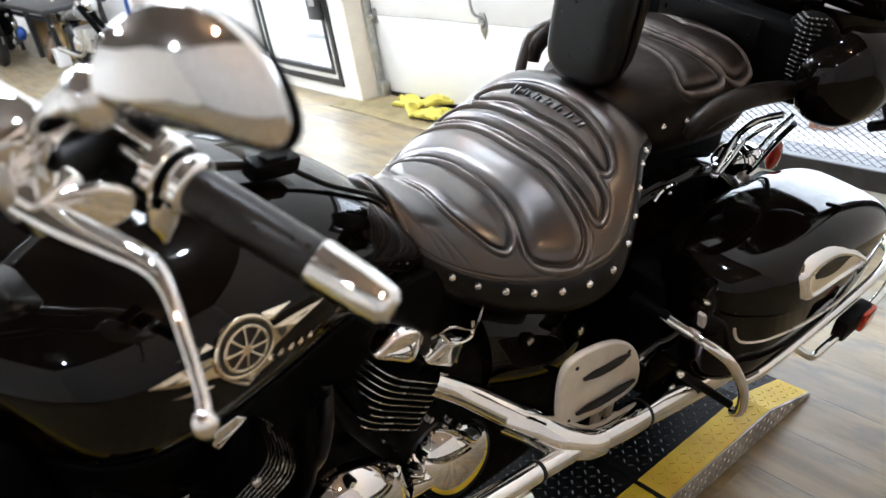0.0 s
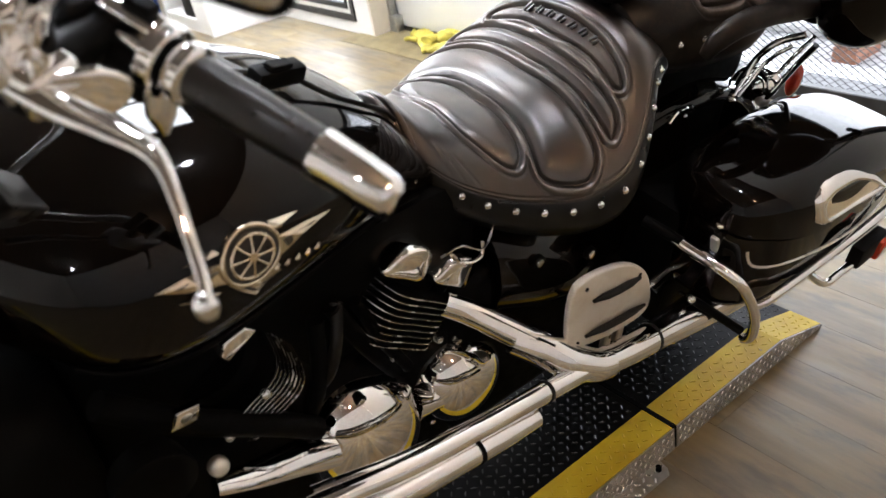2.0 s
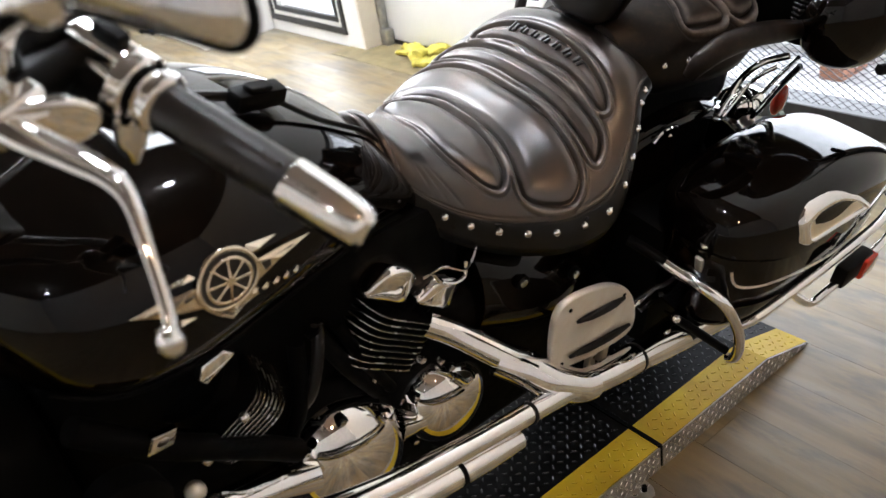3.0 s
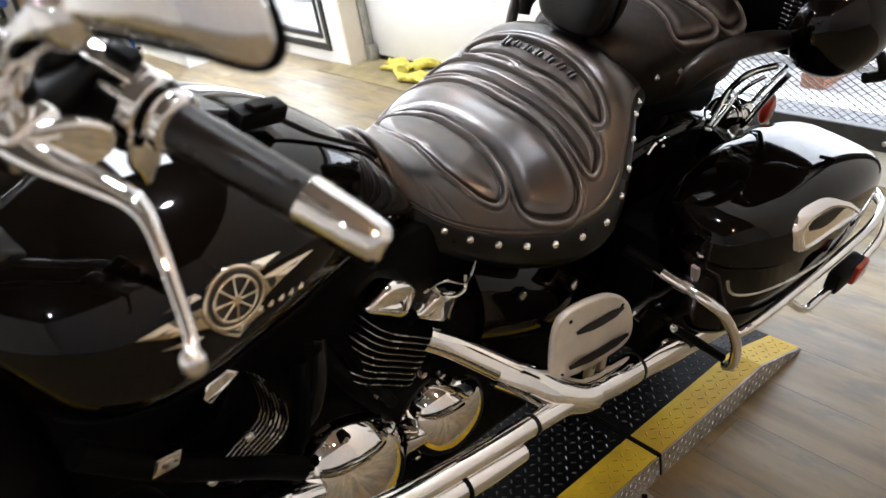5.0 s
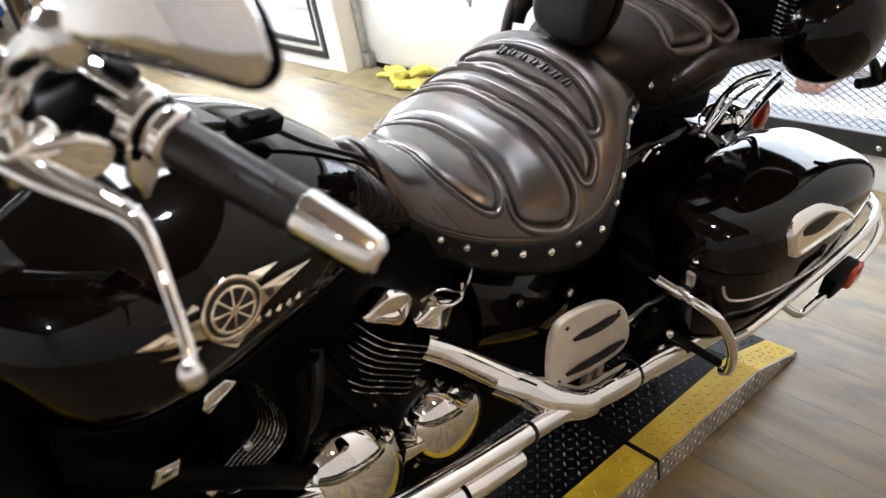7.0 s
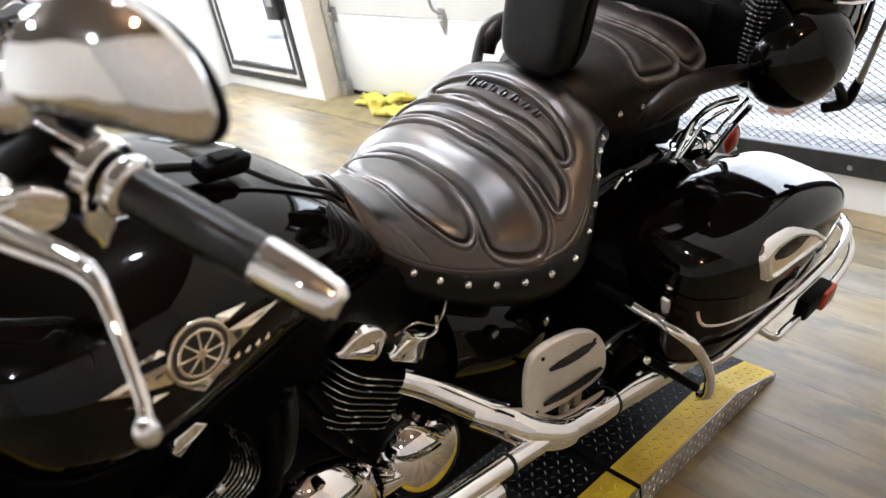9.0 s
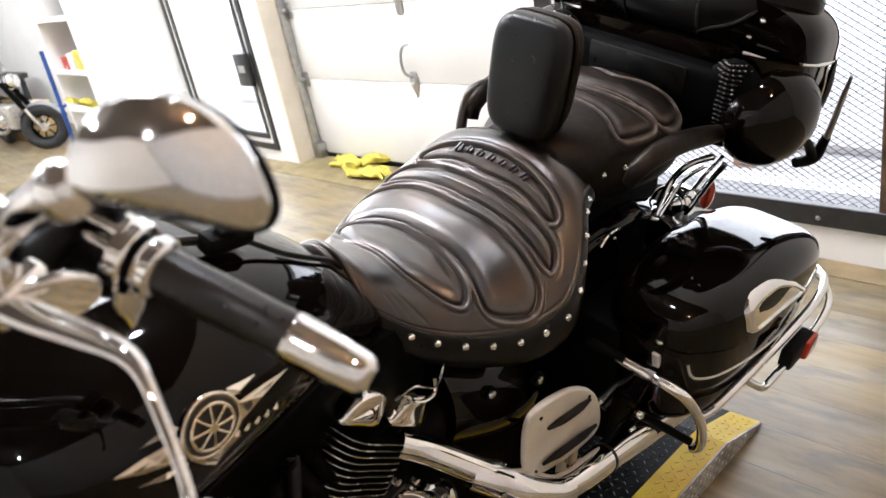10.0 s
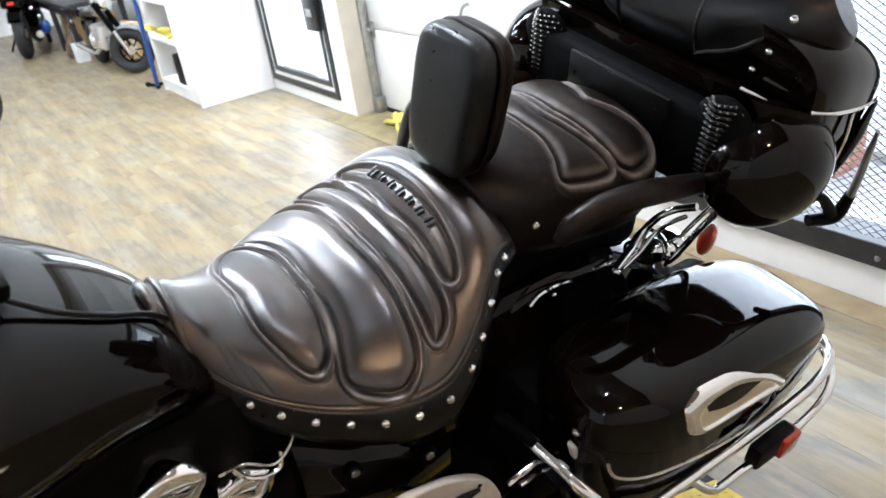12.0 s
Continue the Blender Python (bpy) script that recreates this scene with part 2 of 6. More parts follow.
def ball(c, rx, ry=None, rz=None, seg=24, rings=14, m=None, bm=None):
    own = bmesh.new()
    bmesh.ops.create_uvsphere(own, u_segments=seg, v_segments=rings, radius=1.0)
    turned(own, Matrix.Translation(c) @ (m or Matrix()) @ Matrix.Diagonal((rx, ry or rx, rz or ry or rx, 1)))
    return join(bm, own)


def smooth_line(pts, per=6, closed=False):
    """Catmull-Rom through points."""
    pts = [Vector(p) for p in pts]
    n = len(pts)
    out = []
    for i in range(n if closed else n - 1):
        p1, p2 = pts[i], pts[(i + 1) % n]
        p0 = pts[i - 1] if closed or i > 0 else p1 * 2 - p2
        p3 = pts[(i + 2) % n] if closed or i + 2 < n else p2 * 2 - p1
        for k in range(per):
            t = k / per
            out.append(0.5 * (2 * p1 + (p2 - p0) * t + (2 * p0 - 5 * p1 + 4 * p2 - p3) * t * t + (3 * p1 - p0 - 3 * p2 + p3) * t ** 3))
    if not closed:
        out.append(pts[-1])
    return out


def tube(pts, r, seg=12, per=6, closed=False, bm=None, flat=1.0, raw=False):
    """A round bar along points; r is one radius or one for each point."""
    line = [Vector(p) for p in pts] if raw else smooth_line(pts, per, closed)
    radii = [r] * len(line)
    if isinstance(r, (list, tuple)):
        ticks = np.linspace(0, len(r) - 1, len(line))
        radii = np.interp(ticks, range(len(r)), r)
    bm = bm or bmesh.new()
    rings, up = [], Vector((0.3, 0.2, 1)).normalized()
    for i, p in enumerate(line):
        a, b = line[(i - 1) % len(line)] if closed or i else p, line[(i + 1) % len(line)] if closed or i + 1 < len(line) else p
        d = (b - a).normalized()
        side = d.cross(up).normalized()
        up = side.cross(d).normalized()
        rings.append([bm.verts.new(p + (side * math.cos(q) + up * math.sin(q) * flat) * float(radii[i])) for q in (2 * math.pi * k / seg for k in range(seg))])
    for i in range(len(rings) if closed else len(rings) - 1):
        A, B = rings[i], rings[(i + 1) % len(rings)]
        for k in range(seg):
            bm.faces.new((A[k], A[(k + 1) % seg], B[(k + 1) % seg], B[k]))
    if not closed:
        bm.faces.new(rings[0][::-1])
        bm.faces.new(rings[-1])
    return bm


def loft(rings, closed_ring=True, caps=True, bm=None):
    """A skin through rings of points."""
    bm = bm or bmesh.new()
    made = [[bm.verts.new(p) for p in ring] for ring in rings]
    for A, B in zip(made, made[1:]):
        n = len(A)
        for k in range(n if closed_ring else n - 1):
            bm.faces.new((A[k], A[(k + 1) % n], B[(k + 1) % n], B[k]))
    if caps and closed_ring:
        bm.faces.new(made[0][::-1])
        bm.faces.new(made[-1])
    return bm


def slab(outline, thick, m, bevel=0.0, bm=None):
    """A plate with this outline (x, y), its middle at z = 0, put at the pose m."""
    own = bmesh.new()
    face = own.faces.new([own.verts.new((x, y, -thick / 2)) for x, y in outline])
    top = bmesh.ops.extrude_face_region(own, geom=[face])
    bmesh.ops.translate(own, vec=(0, 0, thick), verts=[v for v in top["geom"] if isinstance(v, bmesh.types.BMVert)])
    bmesh.ops.recalc_face_normals(own, faces=own.faces)
    if bevel:
        bmesh.ops.bevel(own, geom=[e for e in own.edges if abs(e.verts[0].co.z - e.verts[1].co.z) < 1e-6], offset=bevel, segments=3, profile=0.5, affect="EDGES")
    turned(own, m)
    return join(bm, own)


def rounded(points, per=5):
    return [(p.x, p.y) for p in smooth_line([(x, y, 0) for x, y in points], per, closed=True)]


def curve_at(table, x):
    """A smooth value from rows of (x, value)."""
    xs, ys = [r[0] for r in table], [r[1] for r in table]
    if x <= xs[0]:
        return ys[0]
    if x >= xs[-1]:
        return ys[-1]
    i = max(k for k in range(len(xs)) if xs[k] <= x)
    i = min(i, len(xs) - 2)
    h = xs[i + 1] - xs[i]
    t = (x - xs[i]) / h
    d = []
    for k in (i, i + 1):
        a, b = max(0, k - 1), min(len(xs) - 1, k + 1)
        d.append((ys[b] - ys[a]) / (xs[b] - xs[a]))
    return (2 * t ** 3 - 3 * t * t + 1) * ys[i] + (t ** 3 - 2 * t * t + t) * h * d[0] + (3 * t * t - 2 * t ** 3) * ys[i + 1] + (t ** 3 - t * t) * h * d[1]


# ---------------------------------------------------------------- room
WALL_Y, DOOR_Y, CEIL_Z = 2.51, 2.68, 3.9
X0, X1, Y0 = -11.0, 4.2, -4.5


def structure(name, bm, material, label, category):
    return tagged(part(name, bm, material, None, smooth=False), label, category, kind="structure")


ground = structure("ground", box(-40, 40, 2.9, 60, -0.2, -0.06), ASPHALT, "grey outdoor paving beyond the openings", "ground")
floor = structure("floor", box(X0, X1, Y0, 2.9, -0.12, -0.004), FLOOR, "worn wood-look vinyl plank floor", "floor")
structure("ceiling", box(X0, X1, Y0, 2.9, CEIL_Z, CEIL_Z + 0.1), CEIL, "plain dark taupe ceiling", "ceiling")
structure("wall_west", box(X0 - 0.15, X0, Y0, 2.9, 0, CEIL_Z), WALL, "white painted end wall", "wall")
structure("wall_east", box(X1, X1 + 0.15, Y0, WALL_Y - 0.002, 0, CEIL_Z), DARKWALL, "pale grey painted end wall", "wall")
structure("wall_south", box(X0, X1, Y0 - 0.15, Y0, 0, CEIL_Z), WALL, "white painted long wall", "wall")

# the north wall: piers and lintels round a glazed door, a garage door and a mesh opening
GD_L, GD_R, GD_T = -3.24, -1.20, 2.4
MO_L, MO_R, MO_B, MO_T = -1.10, 0.12, 0.19, 1.50
PD_L, PD_R, PD_B, PD_T = -4.27, -3.51, 0.13, 2.15
wall = box(GD_R, MO_L, WALL_Y, WALL_Y + 0.24, 0, CEIL_Z)
box(MO_R, X1, WALL_Y, WALL_Y + 0.24, 0, CEIL_Z, bm=wall)
box(MO_L, MO_R, WALL_Y, WALL_Y + 0.24, 0, MO_B, bm=wall)
box(MO_L, MO_R, WALL_Y, WALL_Y + 0.24, MO_T, CEIL_Z, bm=wall)
box(GD_L, GD_R, WALL_Y, WALL_Y + 0.24, GD_T, CEIL_Z, bm=wall)
box(PD_R, GD_L - 0.02, WALL_Y, WALL_Y + 0.24, 0, CEIL_Z, bm=wall)
box(X0, PD_L, WALL_Y, WALL_Y + 0.24, 0, CEIL_Z, bm=wall)
box(PD_L, PD_R, WALL_Y, WALL_Y + 0.24, 0, PD_B, bm=wall)
box(PD_L, PD_R, WALL_Y, WALL_Y + 0.24, PD_T, CEIL_Z, bm=wall)
structure("wall_north", wall, WALL, "white painted wall with three openings", "wall")
structure("trim", box(GD_L - 0.02, GD_L, WALL_Y - 0.003, DOOR_Y + 0.05, 0, CEIL_Z), JAMB, "cream painted jamb beside the garage door", "trim")
structure("backdrop", box(-30, 30, 9.0, 9.1, -0.1, 14), OUTSIDE, "overexposed bright daylight outside", "backdrop")



# ---------------------------------------------------------------- the motorcycle
# built upright in its own frame: u to its left, v to its rear, w up; then leaned on its stand
bike = thing("motorcycle", "gloss black touring motorcycle with worn leather seats, leaning on its stand", "motorcycle", pose(-0.239, 0, 0.062, 0, 15, 0))

SEAT_HW = [(0.60, 0.05), (0.64, 0.10), (0.67, 0.13), (0.72, 0.172), (0.77, 0.203), (0.83, 0.235), (0.895, 0.25), (0.93, 0.243), (0.967, 0.222), (1.0, 0.197), (1.03, 0.173), (1.07, 0.155)]
SEAT_E = [(0.60, 0.80), (0.67, 0.735), (0.72, 0.71), (0.77, 0.695), (0.83, 0.69), (0.895, 0.70), (0.93, 0.722), (0.967, 0.756), (1.0, 0.797), (1.03, 0.827), (1.07, 0.838)]
SEAT_C = [(0.60, 0.885), (0.635, 0.875), (0.66, 0.85), (0.70, 0.828), (0.76, 0.814), (0.82, 0.814), (0.88, 0.828), (0.94, 0.856), (0.98, 0.882), (1.02, 0.902), (1.05, 0.900), (1.07, 0.885)]


def seat_point(v, a):
    """The rider seat's skin: v along the bike, a from -90 to 90 degrees over the top."""
    hw, e, c = curve_at(SEAT_HW, v), curve_at(SEAT_E, v), curve_at(SEAT_C, v)
    return Vector((hw * math.sin(radians(a)), v, e + (c - e) * math.cos(radians(a))))



def outline_distance(us, vs, half):
    """Signed distance (inside positive) from points to a mirrored closed outline given by its left half."""
    left = [(u, v) for u, v in half]
    ring = left + [(-u, v) for u, v in left[::-1] if u > 1e-6]
    line = np.array(rounded(ring, 5))
    nxt = np.roll(line, -1, axis=0)
    best = np.full(us.shape, 9.0)
    inside = np.zeros(us.shape, bool)
    for (ax, ay), (bx, by) in zip(line, nxt):
        dx, dy = bx - ax, by - ay
        t = np.clip(((us - ax) * dx + (vs - ay) * dy) / (dx * dx + dy * dy + 1e-12), 0, 1)
        best = np.minimum(best, np.hypot(us - ax - t * dx, vs - ay - t * dy))
        if abs(by - ay) > 1e-9:
            inside ^= ((ay > vs) != (by > vs)) & (us < dx * (vs - ay) / dy + ax)
    return np.where(inside, best, -best)


def skin(point, vs, angles, panels, seam=None, lift=0.005, under=0.02, folds=()):
    """A padded seat: the skin point(v, a), pushed out over its panels and in along their seams."""
    P = np.array([[tuple(point(v, a)) for a in angles] for v in vs])
    dv, da = np.gradient(P, axis=0), np.gradient(P, axis=1)
    N = np.cross(da, dv)
    N /= np.linalg.norm(N, axis=2)[:, :, None] + 1e-9
    N *= np.sign(N[:, :, 2:3].mean())
    push, rub_sheen = np.zeros(P.shape[:2]), np.zeros(P.shape[:2])
    for half in panels:
        d = outline_distance(P[:, :, 0], P[:, :, 1], half)
        push += np.where(d > 0, lift * (1 - np.exp(-(d / 0.013) ** 2)), 0)
        push -= 0.0056 * np.exp(-((d - 0.0005) / 0.0026) ** 2)
        push += 0.0040 * np.exp(-((d + 0.0062) / 0.0032) ** 2)
        push -= 0.0018 * np.exp(-((d + 0.0115) / 0.0022) ** 2)
        # ridges and panel rims paler, for wear and the sheen on them
        rub_sheen += 0.85 * np.exp(-((d + 0.0060) / 0.0030) ** 2) + 0.35 * np.exp(-((d - 0.009) / 0.005) ** 2)
    for a0 in seam or ():
        push -= 0.0016 * np.exp(-((np.abs(np.array(angles)) - a0) / 0.9) ** 2)[None, :]
    AA, VV = np.meshgrid(np.abs(np.array(angles)), np.array(vs))
    for v0, lean in folds:
        push -= 0.0022 * np.exp(-((VV - v0 - lean * (AA - 50)) / 0.0028) ** 2) * np.exp(-((AA - 50) / 9) ** 2)
    for i, v in enumerate(vs):
        for k in range(0, len(angles), 1):
            push[i, k] += 0.0004 * noise.noise(Vector(P[i, k]) * 22)
    P += N * push[:, :, None]
    rings = []
    for row in P:
        ring = [Vector(p) for p in row]
        ring += [ring[-1] + Vector((-0.008, 0, -under)), ring[0] + Vector((0.008, 0, -under))]
        rings.append(ring)
    RUB_SHEEN[:] = [float(min(1.0, x)) for row in rub_sheen for x in (*row, 0.0, 0.0)]
    return loft(rings)


def leather_tone(ob):
    """Stores the paleness of the last skin's raised welts: scuffs plus painted sheen."""
    layer = ob.data.attributes.new("rub_sheen", "FLOAT", "POINT")
    layer.data.foreach_set("value", (RUB_SHEEN + [0.0] * len(ob.data.vertices))[:len(ob.data.vertices)])


RUB_SHEEN = []
PANELS = [
    [(0, 0.996), (0.05, 0.994), (0.09, 0.989), (0.13, 0.980), (0.153, 0.966), (0.143, 0.957), (0.11, 0.961), (0.065, 0.964), (0, 0.961)],
    [(0, 0.944), (0.06, 0.944), (0.12, 0.943), (0.165, 0.938), (0.186, 0.926), (0.192, 0.907), (0.153, 0.911), (0.10, 0.915), (0.03, 0.915), (0, 0.914)],
    [(0, 0.894), (0.05, 0.896), (0.10, 0.896), (0.16, 0.888), (0.197, 0.875), (0.211, 0.851), (0.205, 0.827), (0.186, 0.799), (0.168, 0.787), (0.147, 0.793), (0.11, 0.808), (0.06, 0.817), (0, 0.816)],
    [(0, 0.801), (0.04, 0.802), (0.08, 0.797), (0.124, 0.784), (0.142, 0.766), (0.139, 0.752), (0.122, 0.739), (0.09, 0.727), (0.061, 0.720), (0.02, 0.722), (0, 0.724)],
]
seat = part("rider_seat", skin(seat_point, np.linspace(0.60, 1.07, 340), np.linspace(-90, 90, 360), PANELS, seam=(66, 69), lift=0.0060, folds=((0.662, 0.0002), (0.674, 0.0004), (0.688, 0.0007))), LEATHER, bike, "worn brown-black leather seat with padded bands", angle=80)

part("front_roll", tube([seat_point(0.612, a) + Vector((0, -0.004, 0.002)) for a in range(-84, 85, 12)], 0.0075, 12), LEATHER, seat)
part("front_roll", tube([seat_point(0.628, a) + Vector((0, -0.002, 0.001)) for a in range(-80, 81, 10)], 0.0055, 12), LEATHER, seat)

leather_tone(seat)

# the skirt below the seam is the same leather; its shade is painted with darker material
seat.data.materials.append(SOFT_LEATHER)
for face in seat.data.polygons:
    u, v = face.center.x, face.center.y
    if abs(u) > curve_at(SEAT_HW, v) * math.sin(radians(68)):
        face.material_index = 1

# studs along the skirt
stud_mesh = ball((0, 0, 0), 0.0064, 0.0064, 0.0042, 12, 8)
tmp = part("stud", stud_mesh, CHROME, seat, "chrome dome stud")
stud_me = tmp.data
first = True
for side in (1, -1):
    for v in (0.670, 0.699, 0.733, 0.771, 0.810, 0.852, 0.896, 0.936, 0.967, 0.995, 1.021, 1.042):
        p, q, r = (seat_point(v, side * 77), seat_point(v, side * 79), seat_point(v + 0.004, side * 77))
        n = (q - p).cross(r - p).normalized()
        if n.x * side < 0:
            n = -n
        m = Matrix.Translation(p + n * 0.001) @ n.to_track_quat("Z", "Y").to_matrix().to_4x4()
        if first:
            tmp.matrix_basis, first = m, False
        else:
            share("stud", stud_me, seat, m)

# raised lettering on the top band, kept as plain slanted bars
for k in range(7):
    u = -0.072 + 0.0245 * k
    v = 0.978 - 0.10 * u * u
    p = seat_point(v, math.degrees(math.asin(u / curve_at(SEAT_HW, v)))) + Vector((0, 0.001, 0.0085))
    tilt = -math.degrees(math.atan2(u, 0.20)) * 0.9
    wide, tall = (0.0080, 0.0100) if k == 0 else (0.0062, 0.0074)
    bm = bmesh.new()
    box(-wide, -wide * 0.25, -tall, tall, -0.003, 0.0022, 0.0014, 2, bm=bm)
    box(wide * 0.15, wide, -tall * 0.8, tall * 0.8, -0.003, 0.0018, 0.0014, 2, bm=bm)
    turned(bm, Matrix.Translation(p) @ pose(0, 0, 0, 30, -tilt, 0) @ pose(0, 0, 0, 0, 0, -14))
    part("lettering_bar", bm, PIPING, seat)

# passenger seat
PS_HW = [(1.06, 0.095), (1.09, 0.120), (1.13, 0.137), (1.20, 0.152), (1.28, 0.165), (1.34, 0.158), (1.385, 0.125)]
PS_E = [(1.06, 0.83), (1.12, 0.815), (1.20, 0.81), (1.30, 0.815), (1.385, 0.83)]
PS_C = [(1.06, 0.912), (1.10, 0.924), (1.16, 0.929), (1.24, 0.930), (1.32, 0.930), (1.385, 0.918)]


def passenger_point(v, a):
    hw, e, c = curve_at(PS_HW, v), curve_at(PS_E, v), curve_at(PS_C, v)
    s, k = math.sin(radians(a)), math.cos(radians(a))
    return Vector((hw * math.copysign(abs(s) ** 0.9, s), v, e + (c - e) * k ** 0.62))


PS_PANELS = [
    [(0, 1.335), (0.043, 1.354), (0.085, 1.366), (0.112, 1.365), (0.138, 1.345), (0.148, 1.305), (0.139, 1.281), (0.115, 1.275), (0.075, 1.273), (0.018, 1.268), (0, 1.266)],
    [(0, 1.241), (0.03, 1.245), (0.071, 1.251), (0.115, 1.261), (0.135, 1.262), (0.139, 1.247), (0.130, 1.205), (0.119, 1.180), (0.091, 1.191), (0.053, 1.200), (0, 1.200)],
]
pseat = part("passenger_seat", skin(passenger_point, np.linspace(1.06, 1.385, 170), np.linspace(-90, 90, 190), PS_PANELS, lift=0.006), DULL_LEATHER, bike, "worn black leather passenger seat", angle=80)
leather_tone(pseat)
for side in (1, -1):
    for v in (1.124, 1.172, 1.235, 1.29):
        u = curve_at(PS_HW, v) * 0.992
        share("stud", stud_me, pseat, Matrix.Translation((u * side, v, 0.849)) @ pose(0, 0, 0, 0, 78 * side, 0))

# rider backrest: a padded front, a welt and a thinner back cover
def rounded_block(wide, tall, deep, base, mid, lean, n=44, rows=29, power=4.0):
    """A soft upright pad: rounded outline from the front, rounded edges towards front and back."""
    rings = []
    for i in range(rows):
        h = -math.cos(math.pi * i / (rows - 1))
        f = max(0.02, (1 - abs(h) ** power) ** (1 / power))
        depth = deep * max(0.06, (1 - abs(h) ** 7) ** (1 / 3))
        w = base + tall * (h + 1) / 2
        ring = []
        for k in range(n):
            a = 2 * math.pi * k / n
            c, sn = math.cos(a), math.sin(a)
            ring.append(Vector((wide * f * math.copysign(abs(c) ** 0.5, c) * (0.93 + 0.07 * (h + 1) / 2), mid + lean * (h + 1) / 2 + depth * math.copysign(abs(sn) ** 0.8, sn), w)))
        rings.append(ring)
    return loft(rings)


rest = part("backrest", rounded_block(0.080, 0.200, 0.026, 0.908, 1.050, 0.030), SOFT_LEATHER, bike, "padded black leather rider backrest", angle=60)
part("back_cover", rounded_block(0.077, 0.192, 0.018, 0.914, 1.084, 0.030), DULL_LEATHER, rest, "worn brown leather back cover")
welt = []
for a in np.linspace(0, 2 * math.pi, 48, endpoint=False):
    c, sn = math.cos(a), math.sin(a)
    h = math.copysign(abs(sn) ** 0.5, sn)
    welt.append((0.0785 * math.copysign(abs(c) ** 0.5, c) * (0.93 + 0.035 * (h + 1)), 1.069 + 0.015 * (h + 1), 1.008 + 0.097 * h))
part("piping", tube(welt, 0.004, 8, 1, closed=True), DULL_LEATHER, rest)
part("backrest_post", box(-0.03, 0.03, 1.045, 1.085, 0.86, 0.93, 0.01, 2), MATT, rest)

# ---- fuel tank
TANK = [(-0.12, 0.05, 0.955, 0.87), (-0.02, 0.07, 0.985, 0.86), (0.06, 0.115, 1.0, 0.84), (0.10, 0.165, 1.007, 0.82), (0.135, 0.200, 1.013, 0.80), (0.18, 0.224, 1.02, 0.788), (0.25, 0.232, 1.025, 0.785), (0.36, 0.215, 1.018, 0.795), (0.45, 0.185, 0.992, 0.795), (0.53, 0.15, 0.948, 0.785), (0.60, 0.12, 0.885, 0.77), (0.645, 0.095, 0.82, 0.75)]


def tank_point(v, a, grow=0.0):
    """The tank's skin at v; a is the angle round it from the top, positive to the left side."""
    hw, top, bot = (curve_at([(r[0], r[k]) for r in TANK], v) for k in (1, 2, 3))
    mid = bot + (top - bot) * 0.44
    s, c = math.sin(radians(a)), math.cos(radians(a))
    u = (hw + grow) * math.copysign(abs(s) ** (0.85 if c > 0 else 0.68), s)
    w = mid + (top - mid + grow) * c ** 0.9 if c > 0 else mid - (mid - bot + grow) * abs(c) ** 0.7
    return Vector((u, v, w))


def tank_angle(v, w):
    """The angle on the left side at which the skin has height w."""
    lo, hi = 0.0, 180.0
    for _ in range(40):
        a = (lo + hi) / 2
        if tank_point(v, a).z > w:
            lo = a
        else:
            hi = a
    return lo


tank = part("fuel_tank", loft([[tank_point(-0.12 + 0.765 * i / 48, 360 * k / 56) for k in range(56)] for i in range(49)]), PAINT, bike, "gloss black teardrop fuel tank", angle=60)
seam = [tank_point(v, 118, 0.003) for v in np.linspace(0.12, 0.60, 20)]
part("seam_trim", tube(seam, 0.0035, 8, 2), MATT, tank)


def on_tank(points, thick=0.004, lift=0.001):
    """A raised plate on the tank's left side; points are (v, w)."""
    bm = bmesh.new()
    low = [tank_point(v, tank_angle(v, w), lift - 0.004) for v, w in points]
    high = [tank_point(v, tank_angle(v, w), lift + thick) for v, w in points]
    lo, hi = [bm.verts.new(p) for p in low], [bm.verts.new(p) for p in high]
    n = len(lo)
    for k in range(n):
        bm.faces.new((lo[k], lo[(k + 1) % n], hi[(k + 1) % n], hi[k]))
    bmesh.ops.triangulate(bm, faces=[bm.faces.new(hi)])
    return bm


def ridge_on_tank(points, rise=0.0050):
    """A faceted blade on the tank: its rim lies low and its middle stands up in a ridge."""
    bm = bmesh.new()
    rim = [bm.verts.new(tank_point(v, tank_angle(v, w), 0.0012)) for v, w in points]
    foot = [bm.verts.new(tank_point(v, tank_angle(v, w), -0.004)) for v, w in points]
    v0, w0 = sum(q[0] for q in points) / len(points), sum(q[1] for q in points) / len(points)
    top = bm.verts.new(tank_point(v0, tank_angle(v0, w0), 0.0012 + rise))
    for k in range(len(rim)):
        j = (k + 1) % len(rim)
        bm.faces.new((rim[k], rim[j], top))
        bm.faces.new((foot[k], foot[j], rim[j], rim[k]))
    return bm


def ring_on_tank(outline, radius, lift):
    return tube([tank_point(v, tank_angle(v, w), lift) for v, w in outline], radius, 10, 1, closed=True)


def disc_outline(v, w, rv, rw, n=28):
    return [(v + rv * math.cos(2 * math.pi * k / n), w + rw * math.sin(2 * math.pi * k / n)) for k in range(n)]


